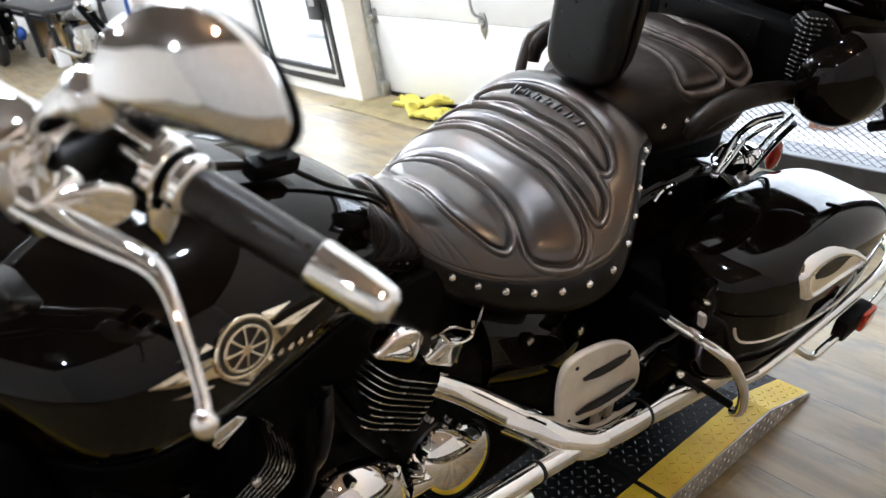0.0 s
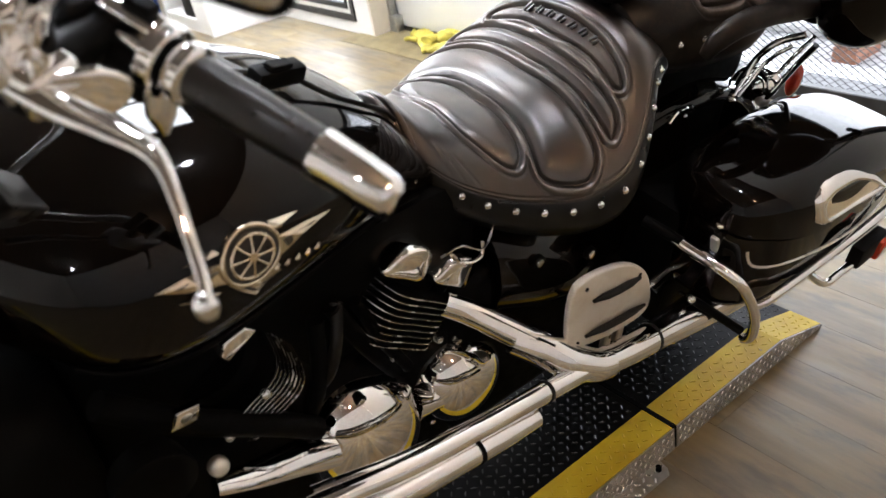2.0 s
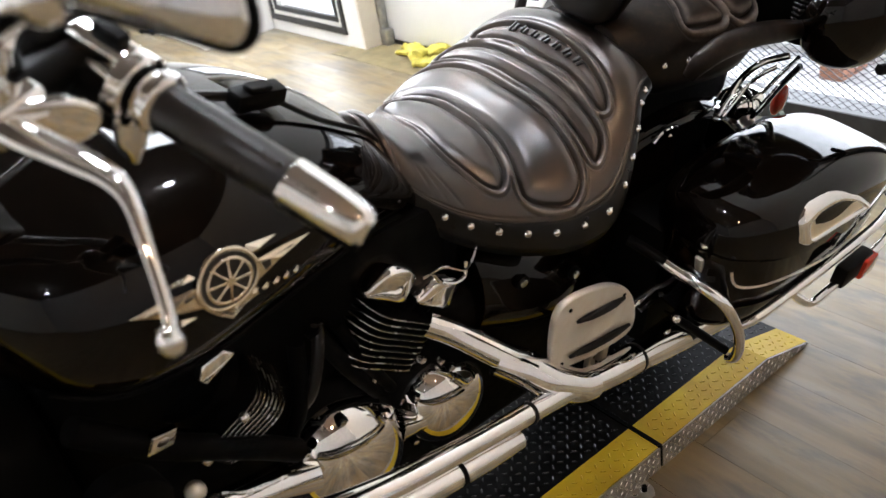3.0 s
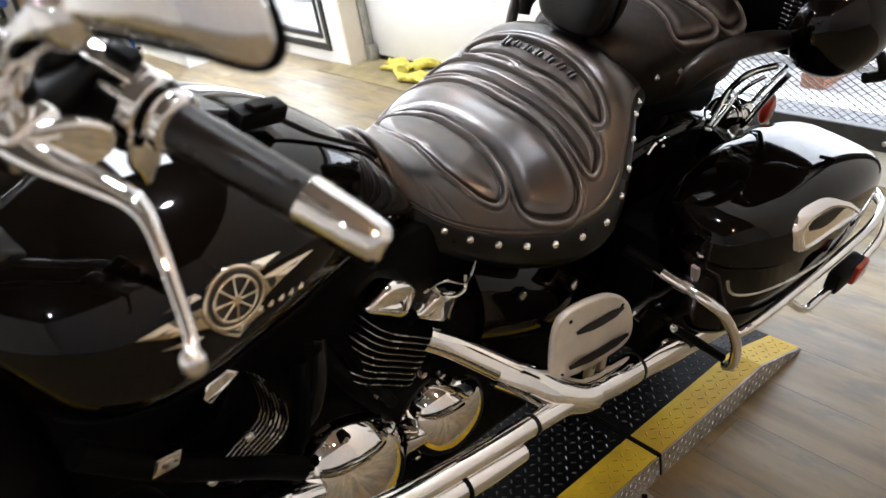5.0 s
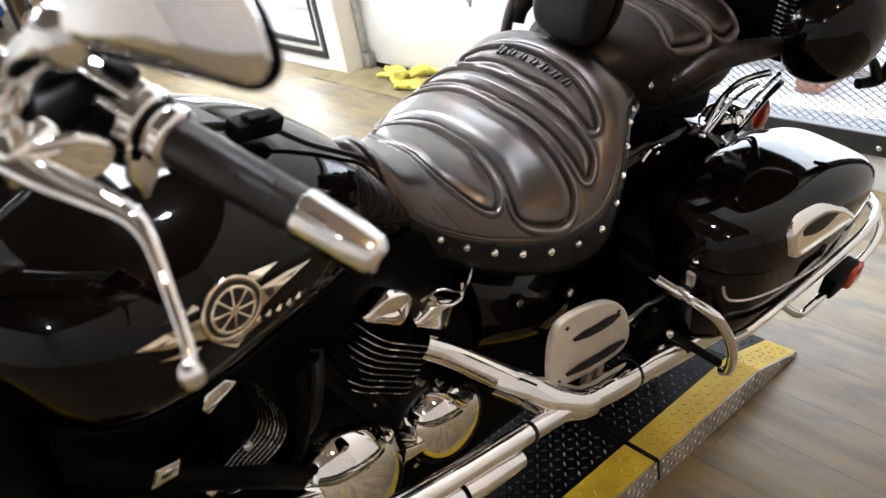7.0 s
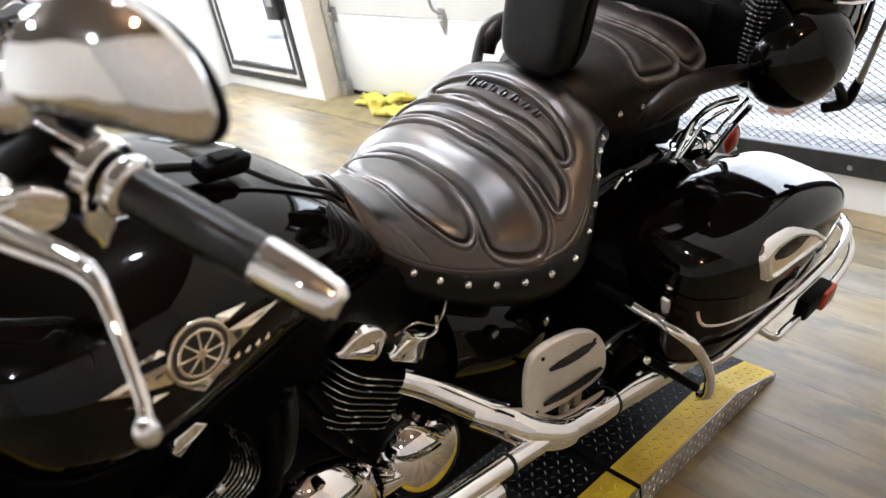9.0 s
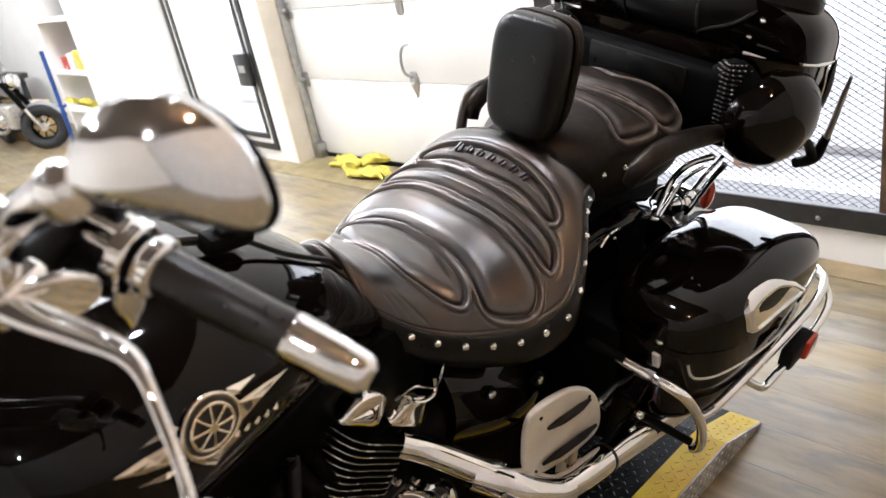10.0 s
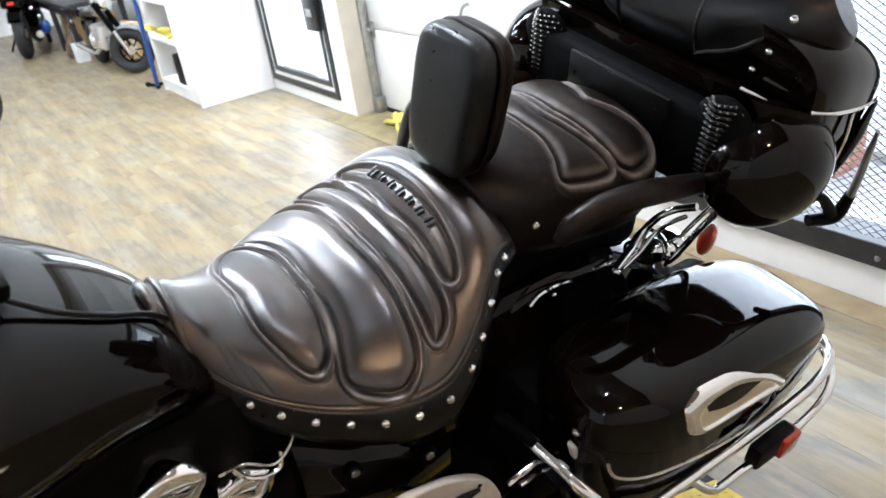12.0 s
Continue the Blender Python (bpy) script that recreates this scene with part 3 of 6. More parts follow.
# winged emblem: blade shapes behind a round medallion
EV, EW = 0.310, 0.924
emblem = part("emblem", on_tank(disc_outline(EV, EW, 0.036, 0.030), 0.0030), PALE_METAL, tank, "golden-grey metal winged tank emblem")
for blade in ([(0.207, 0.933), (0.240, 0.937), (0.276, 0.934), (0.278, 0.910), (0.235, 0.923)],
              [(0.238, 0.946), (0.274, 0.948), (0.280, 0.942), (0.262, 0.942)],
              [(0.344, 0.926), (0.382, 0.921), (0.421, 0.910), (0.380, 0.911), (0.342, 0.904)],
              [(0.340, 0.945), (0.378, 0.936), (0.352, 0.932), (0.338, 0.936)],
              [(0.276, 0.909), (0.288, 0.892), (0.303, 0.876), (0.320, 0.884), (0.340, 0.886), (0.330, 0.900), (0.30, 0.898)],
              [(0.224, 0.914), (0.252, 0.911), (0.268, 0.905), (0.25, 0.904)]):
    part("emblem_blade", ridge_on_tank(blade), PALE_METAL, emblem, smooth=False)
for inner in ([(0.225, 0.931), (0.250, 0.932), (0.272, 0.928), (0.250, 0.925)], [(0.350, 0.921), (0.378, 0.918), (0.395, 0.915), (0.352, 0.911)], [(0.292, 0.894), (0.304, 0.884), (0.322, 0.890), (0.306, 0.895)]):
    part("emblem_groove", on_tank(inner, 0.0028), EMBLEM_DARK, emblem)
part("emblem_rim", ring_on_tank(disc_outline(EV, EW, 0.0345, 0.0285), 0.0026, 0.0035), PALE_METAL, emblem)
part("emblem_dish", on_tank(disc_outline(EV, EW, 0.0315, 0.0260), 0.0034), EMBLEM_DARK, emblem)
part("wheel_rim", ring_on_tank(disc_outline(EV, EW, 0.0255, 0.0210), 0.0022, 0.0050), PALE_METAL, emblem)
for k in range(8):
    a = 2 * math.pi * (k + 0.5) / 8 + 0.2
    line = [(EV + q * 0.0255 * math.cos(a), EW + q * 0.0210 * math.sin(a)) for q in (0.15, 0.55, 1.0)]
    part("wheel_spoke", tube([tank_point(v, tank_angle(v, w), 0.0052) for v, w in line], [0.0020, 0.0013, 0.0021], 8, 2), PALE_METAL, emblem)
part("emblem_hub", on_tank(disc_outline(EV, EW, 0.005, 0.0042, 12), 0.0062), PALE_METAL, emblem)
for k in range(5):
    v = 0.329 + 0.0145 * k
    w = 0.893 - 0.0032 * k
    part("script_bar", ridge_on_tank([(v, w), (v + 0.008, w + 0.004), (v + 0.011, w), (v + 0.003, w - 0.005)], 0.003), PALE_METAL, emblem, smooth=False)

# connector box and cable over the tank
cable = part("cable_connector", box(-0.013, 0.013, -0.034, 0.034, -0.012, 0.012, 0.004, 2), PLASTIC, bike, "black plastic cable connector")
cable.matrix_basis = pose(0.062, 0.445, 1.012, -14, 10, 8)
part("connector_clip", box(-0.006, 0.012, -0.02, 0.012, 0.012, 0.018, 0.002, 1), PLASTIC, cable)
part("cable", tube([(0.03, 0.33, 1.035), (0.045, 0.38, 1.028), (0.055, 0.42, 1.018)], 0.006, 8), RUBBER, bike)
part("cable", tube([(0.064, 0.462, 1.004), (0.068, 0.482, 0.986), (0.0725, 0.5125, 0.9605), (0.066, 0.558, 0.927), (0.045, 0.603, 0.887), (0.032, 0.643, 0.833)], 0.0036, 8), RUBBER, bike)

# ---- saddlebags: a lower body, a lid over it, trim and latch
BAG = [(1.064, 0.262, 0.335, 0.632, 0.47), (1.07, 0.238, 0.356, 0.66, 0.45), (1.082, 0.215, 0.372, 0.676, 0.435), (1.11, 0.195, 0.392, 0.687, 0.42), (1.15, 0.18, 0.41, 0.692, 0.416), (1.22, 0.17, 0.42, 0.694, 0.415), (1.34, 0.165, 0.422, 0.688, 0.415), (1.46, 0.165, 0.415, 0.665, 0.415), (1.56, 0.17, 0.398, 0.632, 0.42), (1.62, 0.185, 0.378, 0.6, 0.43), (1.648, 0.21, 0.35, 0.575, 0.46), (1.655, 0.235, 0.325, 0.555, 0.48)]
SPLIT = [(1.06, 0.616), (1.13, 0.606), (1.23, 0.583), (1.40, 0.545), (1.66, 0.490)]


def bag_ring(v, side, lid, n=48):
    u0, u1, top, bot = (curve_at([(r[0], r[k]) for r in BAG], v) for k in (1, 2, 3, 4))
    cut = curve_at(SPLIT, v)
    ring = []
    for k in range(n):
        a = 2 * math.pi * k / n
        s, c = math.sin(a), math.cos(a)
        u = (u0 + u1) / 2 + (u1 - u0) / 2 * math.copysign(abs(s) ** 0.5, s)
        w = (top + bot) / 2 + (top - bot) / 2 * math.copysign(abs(c) ** 0.5, c)
        if lid:
            w = max(w, cut + 0.003)
            u -= 0.0
        else:
            w = min(w, cut - 0.003)
            u = (u0 + u1) / 2 + (u - (u0 + u1) / 2) * 0.965
        ring.append(Vector((u * side, v, w)))
    return ring


def bag_side(v, w):
    """How far out the bag's left side lies at v and height w."""
    u0, u1, top, bot = (curve_at([(r[0], r[k]) for r in BAG], v) for k in (1, 2, 3, 4))
    c = min(1, abs((w - (top + bot) / 2) / ((top - bot) / 2))) ** 2
    return (u0 + u1) / 2 + (u1 - u0) / 2 * math.sqrt(max(0, 1 - c * c)) ** 0.5


for side in (1, -1):
    stations = list(np.linspace(1.064, 1.15, 16)) + list(np.linspace(1.165, 1.655, 34))
    bag = part("saddlebag", loft([bag_ring(v, side, False) for v in stations]), PAINT, bike, "gloss black hard saddlebag with chrome trim")
    part("lid", loft([bag_ring(v, side, True) for v in stations]), PAINT, bag, angle=55)
    if side == 1:
        # half-moon chrome plate on the lid's side; its inset carries a painted floor reflection
        outline = [(1.206, 0.613), (1.190, 0.640), (1.190, 0.664), (1.212, 0.675), (1.24, 0.678), (1.305, 0.670), (1.37, 0.638), (1.41, 0.608), (1.425, 0.592), (1.40, 0.593), (1.30, 0.602)]
        fit = np.linalg.lstsq(np.array([(1.0, v, w) for v, w in outline]), np.array([bag_side(v, w) for v, w in outline]), rcond=None)[0]

        def trim_ring(scale, out):
            return [Vector((fit[0] + fit[1] * v + fit[2] * w + out, v, w))
                    for v, w in rounded([(1.305 + (v - 1.305) * (scale + 0.6) / 1.6, 0.622 + (w - 0.622) * scale) for v, w in outline], 3)]

        part("trim_plate", loft([trim_ring(k, o) for k, o in ((1.0, -0.020), (1.0, 0.000), (0.96, 0.0055), (0.86, 0.0090), (0.74, 0.0100), (0.66, 0.0095), (0.62, 0.0075), (0.60, 0.002))]), CHROME, bag, angle=60)
        part("trim_inset", loft([trim_ring(0.605, 0.001), trim_ring(0.60, 0.0050), trim_ring(0.54, 0.0062), trim_ring(0.3, 0.0066)]), SATIN, bag, angle=60)
        strip = [((bag_side(v, w) - 0.29) * 0.965 + 0.29, v, w) for v, w in ((1.086, 0.585), (1.090, 0.568), (1.100, 0.552), (1.125, 0.545), (1.167, 0.541), (1.23, 0.530), (1.289, 0.516), (1.38, 0.497), (1.48, 0.480), (1.58, 0.468))]
        part("lower_trim", tube(strip, 0.0028, 8, 2), BRUSHED, bag)
        part("latch", ball((0.322, 1.063, 0.622), 0.009, 0.005, 0.005, 12, 8), CHROME, bag)
        part("latch_plate", turned(box(-0.008, 0.008, -0.004, 0.004, -0.030, 0.030, 0.003, 2), pose(0.325, 1.066, 0.572, 18, 0, 0)), BRUSHED, bag)

# bag guard rails with the side marker lamp
for side in (1, -1):
    f = Matrix.Diagonal((side, 1, 1, 1))
    guard = part("bag_guard", turned(tube([(0.405, 1.10, 0.470), (0.42, 1.14, 0.484), (0.424, 1.30, 0.487), (0.424, 1.48, 0.490), (0.418, 1.57, 0.492), (0.40, 1.635, 0.492), (0.362, 1.672, 0.488), (0.30, 1.685, 0.480)], 0.0092, 14), f), CHROME, bike, "chrome tubular bag guard rail")
    part("lower_bar", turned(tube([(0.424, 1.235, 0.484), (0.442, 1.258, 0.462), (0.446, 1.285, 0.444), (0.446, 1.33, 0.441), (0.446, 1.50, 0.450), (0.438, 1.58, 0.468), (0.41, 1.635, 0.474), (0.37, 1.668, 0.472)], 0.0078, 12), f), CHROME, guard)
    lampbody = part("marker_lamp", turned(box(-0.014, 0.014, -0.048, 0.045, -0.025, 0.025, 0.007, 2), f @ pose(0.446, 1.416, 0.460, 2, 0, 0)), PLASTIC, guard, "black lamp housing with red lens")
    part("lens", turned(box(-0.014, 0.016, -0.022, 0.024, -0.025, 0.022, 0.006, 2), f @ pose(0.452, 1.444, 0.458, 2, 0, 0)), RED, lampbody)

# front bag guard hoop and its peg
part("hoop", tube([(0.272, 1.022, 0.581), (0.30, 1.028, 0.575), (0.33, 1.034, 0.570), (0.37, 1.038, 0.566), (0.398, 1.055, 0.542), (0.411, 1.098, 0.470), (0.412, 1.130, 0.40), (0.404, 1.148, 0.352), (0.392, 1.150, 0.338)], 0.0098, 14), CHROME, bike)
part("hoop_sleeve", tube([(0.215, 1.008, 0.592), (0.25, 1.017, 0.586), (0.285, 1.025, 0.579)], 0.0098, 12), MATT, bike)
part("hoop_stay", tube([(0.30, 1.045, 0.548), (0.33, 1.05, 0.546), (0.365, 1.052, 0.548)], 0.0055, 10), CHROME, bike)
peg = part("foot_peg", tube([(0.325, 1.045, 0.458), (0.36, 1.08, 0.425), (0.397, 1.115, 0.390)], 0.0085, 12), PLASTIC, bike, "black rubber-covered foot peg")
part("peg_end", ball((0.324, 1.040, 0.464), 0.010, 0.008, 0.010, 14, 10), CHROME, peg)
part("peg_edge", tube([(0.338, 1.052, 0.446), (0.372, 1.086, 0.414), (0.402, 1.118, 0.382)], 0.003, 8), CHROME, peg)
part("hoop_bracket", tube([(0.27, 1.095, 0.402), (0.33, 1.13, 0.372), (0.372, 1.16, 0.345)], 0.0035, 8), CHROME, bike)
part("pipe_end_bolt", ball((0.318, 1.085, 0.412), 0.013, 0.013, 0.013, 12, 8), CHROME, bike)

# ---- folding passenger footboard
fb = rounded([(0.773, 0.642), (0.814, 0.640), (0.873, 0.620), (0.925, 0.580), (0.957, 0.527), (0.970, 0.470), (0.947, 0.447), (0.868, 0.455), (0.792, 0.480), (0.763, 0.512), (0.754, 0.585), (0.758, 0.626)], 4)
plate = Matrix(((0, 0, 1, 0.282), (1, 0, 0, 0), (0, 1, 0, 0), (0, 0, 0, 1)))
board = part("footboard", slab(fb, 0.013, plate, 0.004), CASTPLATE, bike, "worn cast aluminium folding footboard", angle=35)
for a, b in (((0.802, 0.588), (0.915, 0.571)), ((0.798, 0.508), (0.948, 0.484))):
    strip = part("rubber_strip", tube([(0.293, a[0], a[1]), (0.2955, (a[0] + b[0]) / 2, (a[1] + b[1]) / 2), (0.293, b[0], b[1])], [0.003, 0.0068, 0.0068, 0.0068, 0.003], 10, 4, flat=0.8), RUBBER, board)
for v in (0.872, 0.903):
    part("bracket", box(0.274, 0.288, v - 0.009, v + 0.009, 0.405, 0.462, 0.003, 1), BRUSHED, board)
for v, w in ((0.918, 0.572), (0.785, 0.622), (0.785, 0.497)):
    part("bolt", cyl((0.287, v, w), (0.2905, v, w), 0.0035, seg=10), MATT, board)
for p, q in (((0.25, 1.010, 0.452), (0.25, 1.074, 0.466)), ((0.25, 1.040, 0.424), (0.25, 1.105, 0.436))):
    part("stay_arm", tube([p, q], 0.007, 8, 2, flat=0.5), CHROME, board)
part("hinge_pin", tube([(0.22, 0.90, 0.405), (0.285, 0.885, 0.41)], 0.01, 10), MATT, board)

# ---- exhaust on the left: header, long shields, muffler, clamps
header = part("header_pipe", tube([(0.15, 0.615, 0.592), (0.175, 0.65, 0.568), (0.215, 0.682, 0.546), (0.255, 0.712, 0.525)], 0.0225, 18), CHROME, bike, "chrome exhaust header pipe")
part("heat_shield", tube([(0.232, 0.692, 0.528), (0.262, 0.722, 0.512), (0.295, 0.755, 0.484), (0.316, 0.80, 0.457), (0.322, 0.83, 0.448)], [0.028, 0.031, 0.031, 0.029, 0.027], 20), CHROME, header)
part("shield_slot", tube([(0.268, 0.712, 0.5445), (0.292, 0.738, 0.521), (0.312, 0.770, 0.494)], [0.002, 0.0045, 0.0045, 0.002], 8), MATT, header)
part("shield_lip", tube([(0.236, 0.697, 0.525), (0.24, 0.70, 0.523)], 0.0285, 20), MATT, header)
part("muffler", tube([(0.320, 0.825, 0.450), (0.322, 0.87, 0.439), (0.322, 0.95, 0.424), (0.322, 1.06, 0.408), (0.322, 1.30, 0.375), (0.322, 1.62, 0.335)], [0.0235, 0.024, 0.026, 0.027, 0.033, 0.04, 0.041, 0.04], 22), CHROME, header)
part("clamp", tube([(0.322, 0.941, 0.426), (0.322, 0.946, 0.425)], 0.0278, 20), RUBBER, header)
lower = part("lower_pipe", tube([(0.30, 0.28, 0.555), (0.315, 0.42, 0.528), (0.32, 0.56, 0.506), (0.321, 0.70, 0.483), (0.321, 0.80, 0.462), (0.321, 0.85, 0.448)], 0.0165, 16), CHROME, bike, "long chrome lower exhaust pipe")
part("pipe_cover", tube([(0.325, 0.24, 0.535), (0.332, 0.40, 0.507), (0.333, 0.54, 0.480), (0.333, 0.655, 0.458)], [0.016, 0.0185, 0.0185, 0.0185, 0.0185, 0.015], 16), CHROME, lower)
part("clamp", tube([(0.321, 0.683, 0.486), (0.321, 0.688, 0.485)], 0.0185, 18), RUBBER, lower)
part("clamp", tube([(0.333, 0.531, 0.482), (0.333, 0.537, 0.481)], 0.0205, 18), MATT, lower)
part("rear_pipe", tube([(0.27, 0.30, 0.53), (0.29, 0.45, 0.50), (0.295, 0.62, 0.462), (0.295, 0.72, 0.44)], 0.012, 12), CHROME, bike)

# ---- engine: dark cases, finned cylinders, chrome covers
engine = part("engine_case", box(-0.16, 0.15, 0.05, 0.74, 0.18, 0.56, 0.04, 3), MATT, bike, "matt black engine case")
part("engine_upper", box(-0.14, 0.12, 0.10, 0.70, 0.52, 0.78, 0.03, 2), MATT, engine)
part("gearbox", box(-0.15, 0.17, 0.62, 0.95, 0.22, 0.62, 0.04, 3), MATT, engine)


def cylinder(origin, lean, name, count, pitch, half):
    """A finned cylinder: stacked rounded fins along a leaning axis, with bare edges."""
    holder = part(name, turned(cyl((0, 0, -0.11), (0, 0, 0.06), 0.062, seg=24), Matrix.Translation(origin) @ pose(0, 0, 0, lean, 0, 0)), MATT, engine, "black finned cylinder with bare fin edges")
    for k in range(count):
        z = pitch * (count - 1) / 2 - pitch * k
        wide, long = 0.088, half * (0.97 + 0.006 * k)
        outline = rounded([(wide, 0), (wide * 0.9, long * 0.75), (0, long), (-wide * 0.9, long * 0.75), (-wide, 0), (-wide * 0.9, -long * 0.75), (0, -long), (wide * 0.9, -long * 0.75)], 4)
        m = Matrix.Translation(origin) @ pose(0, 0, 0, lean, 0, 0) @ pose(0, 0, z)
        part("fin", slab(outline, 0.0035, m, 0.0), MATT, holder)
        rim = [m @ Vector((x * 1.004, y * 1.004, 0)) for x, y in outline if x > -0.01]
        i0 = max(range(len(rim)), key=lambda i: (rim[i] - rim[i - 1]).length)
        part("fin_edge", tube(rim[i0:] + rim[:i0], 0.0009, 5, raw=True), FINEDGE, holder)
    return holder


rear = cylinder((0.078, 0.553, 0.597), -40, "rear_cylinder", 9, 0.0108, 0.094)
front = cylinder((0.10, 0.295, 0.636), 30, "front_cylinder", 8, 0.0085, 0.072)
for v, w in ((0.298, 0.668), (0.240, 0.628)):
    part("bolt", ball((0.19, v, w), 0.008, 0.008, 0.008, 12, 8), FINEDGE, front)


def rocker_cap(v, w, wide, name, lean):
    """A polished cap with a slanted, rounded crown."""
    prof = rounded([(-wide, -0.026), (-wide * 0.92, -0.004), (-wide * 0.50, 0.020), (wide * 0.25, 0.031), (wide * 0.80, 0.023), (wide, -0.002), (wide * 0.98, -0.026), (0, -0.027)], 4)
    m = Matrix.Translation((0.130, v, w)) @ pose(0, 0, 0, lean, 0, 0)
    rings = [[Vector((d, x * f, y * f)) for x, y in prof] for f, d in ((1.0, -0.031), (1.0, 0.012), (0.985, 0.020), (0.94, 0.0265), (0.88, 0.030), (0.80, 0.0315), (0.40, 0.032), (0.03, 0.032))]
    return part(name, turned(loft(rings), m), CHROME, rear, "polished rocker box cap", angle=60)


rocker_cap(0.554, 0.716, 0.042, "rocker_cap", -39)
rocker_cap(0.640, 0.648, 0.040, "rocker_cap", -39)
part("wire_clip", tube([(0.160, 0.622, 0.70), (0.165, 0.636, 0.678), (0.165, 0.660, 0.662), (0.162, 0.682, 0.662), (0.156, 0.688, 0.684)], 0.0035, 8), CHROME, rear)
part("wire", tube([(0.16, 0.605, 0.70), (0.17, 0.635, 0.712), (0.175, 0.67, 0.69), (0.16, 0.70, 0.69), (0.15, 0.715, 0.71)], 0.0018, 6), FINEDGE, rear)
part("front_cap", slab([(-0.024, -0.014), (-0.02, 0.006), (0.0, 0.015), (0.026, 0.008), (0.03, -0.012)], 0.05, Matrix.Translation((0.145, 0.283, 0.752)) @ pose(0, 0, 0, 32, 0, 0) @ Matrix(((0, 0, 1, 0), (1, 0, 0, 0), (0, 1, 0, 0), (0, 0, 0, 1))), 0.005), CHROME, front)
part("front_plate", slab([(-0.02, -0.012), (-0.008, 0.014), (0.022, 0.01), (0.014, -0.014)], 0.012, Matrix.Translation((0.195, 0.196, 0.717)) @ Matrix(((0, 0, 1, 0), (1, 0, 0, 0), (0, 1, 0, 0), (0, 0, 0, 1))), 0.003), CHROME, front)
for u, v, w, r in ((0.16, 0.508, 0.54, 0.008), (0.165, 0.60, 0.525, 0.007), (0.17, 0.635, 0.50, 0.006), (0.15, 0.40, 0.62, 0.006), (0.155, 0.655, 0.535, 0.005)):
    part("bolt", cyl((u - 0.015, v, w), (u, v, w), r, seg=6, bevel=0.0015), FINEDGE, engine)


def cover(center, long, tall, deep, tilt, bolts):
    """A polished oval engine cover: a full smooth dome on a short barrel, bolts in black collars."""
    rings = []
    for f, d in [(1.0, -0.03)] + [(math.cos(t) ** 0.77, math.sin(t) ** 0.77) for t in np.linspace(0, 1.56, 22)]:
        d = d * deep if d > 0 else d
        rings.append([Vector((d, long * f * math.cos(a) * (1 + 0.10 * math.cos(a)), tall * f * math.sin(a))) for a in np.linspace(0, 2 * math.pi, 56, endpoint=False)])
    m = Matrix.Translation(center) @ pose(0, 0, 0, tilt, 0, 0)
    ob = part("engine_cover", turned(loft(rings), m), CHROME, engine, "polished chrome oval engine cover", angle=50)
    for a in bolts:
        c, sn = math.cos(radians(a)), math.sin(radians(a))
        p, q = m @ Vector((deep * 0.45, long * 0.90 * c, tall * 0.90 * sn)), m @ Vector((deep * 0.605, long * 0.928 * c, tall * 0.928 * sn))
        # proud black collar imitates the shade of a recess round the bolt
        part("bolt_recess", cyl(p, p + (q - p) * 0.80, 0.0095, seg=14), MATT, ob)
        part("bolt", cyl(p, q, 0.0056, seg=6, bevel=0.001), FINEDGE, ob)
    return ob


cover((0.12, 0.634, 0.396), 0.088, 0.094, 0.096, 16, (62, 118, 165, 205))
big = cover((0.12, 0.438, 0.402), 0.108, 0.132, 0.106, 10, (35, 78, 118, 152))
part("name_plate", slab(rounded([(-0.040, -0.030), (0.035, -0.036), (0.050, 0.0), (0.030, 0.026), (-0.030, 0.018)], 4), 0.006, Matrix.Translation((0.2235, 0.466, 0.356)) @ Matrix(((0, 0, 1, 0), (1, 0, 0, 0), (0, 1, 0, 0), (0, 0, 0, 1))), 0.002), CHROME, big)
part("name_bar", box(0.2255, 0.2275, 0.447, 0.492, 0.345, 0.352), MATT, big)
part("neck", tube([(0.175, 0.54, 0.42), (0.18, 0.565, 0.415), (0.175, 0.60, 0.41)], [0.028, 0.02, 0.026], 14), CHROME, engine)
part("front_arm", tube([(0.19, 0.37, 0.475), (0.20, 0.31, 0.515), (0.205, 0.25, 0.545), (0.205, 0.20, 0.57)], [0.034, 0.026, 0.02, 0.014], 14, flat=0.6), CHROME, engine)
part("horn", turned(cyl((0, 0, 0), (0.04, 0, 0), 0.042, 0.05, 28, 0.006), pose(0.215, 0.135, 0.70)), MATT, bike)
part("horn_bolt", ball((0.245, 0.205, 0.664), 0.013, 0.013, 0.013, 14, 10), BRUSHED, bike)
part("shift_rod", tube([(0.225, 0.235, 0.60), (0.23, 0.27, 0.575), (0.23, 0.32, 0.56)], 0.003, 6), FINEDGE, bike)

# ---- side panel, frame and running gear that close the bike below
side_panel = part("side_panel", loft([[Vector((0.13 + 0.082 * math.cos(b) * (0.75 + 0.25 * math.sin(math.pi * t)), 0.70 + 0.24 * t, 0.60 + 0.095 * math.sin(b) - 0.10 * t)) for b in np.linspace(-math.pi / 2, math.pi / 2, 18)] + [Vector((0.05, 0.70 + 0.24 * t, 0.60 - 0.10 * t))] for t in np.linspace(0, 1, 18)]), PAINT, bike, "gloss black side panel")
for p in ((0.206, 0.769, 0.623), (0.213, 0.887, 0.577)):
    part("bolt", cyl((p[0] - 0.012, p[1], p[2]), p, 0.0085, 0.0075, 14, 0.002), CHROME, side_panel)
    part("washer", cyl((p[0] - 0.012, p[1], p[2]), (p[0] - 0.004, p[1], p[2]), 0.0125, seg=18), MATT, side_panel)
part("under_seat_frame", box(-0.15, 0.12, 0.66, 1.10, 0.40, 0.735, 0.03, 2), MATT, bike)
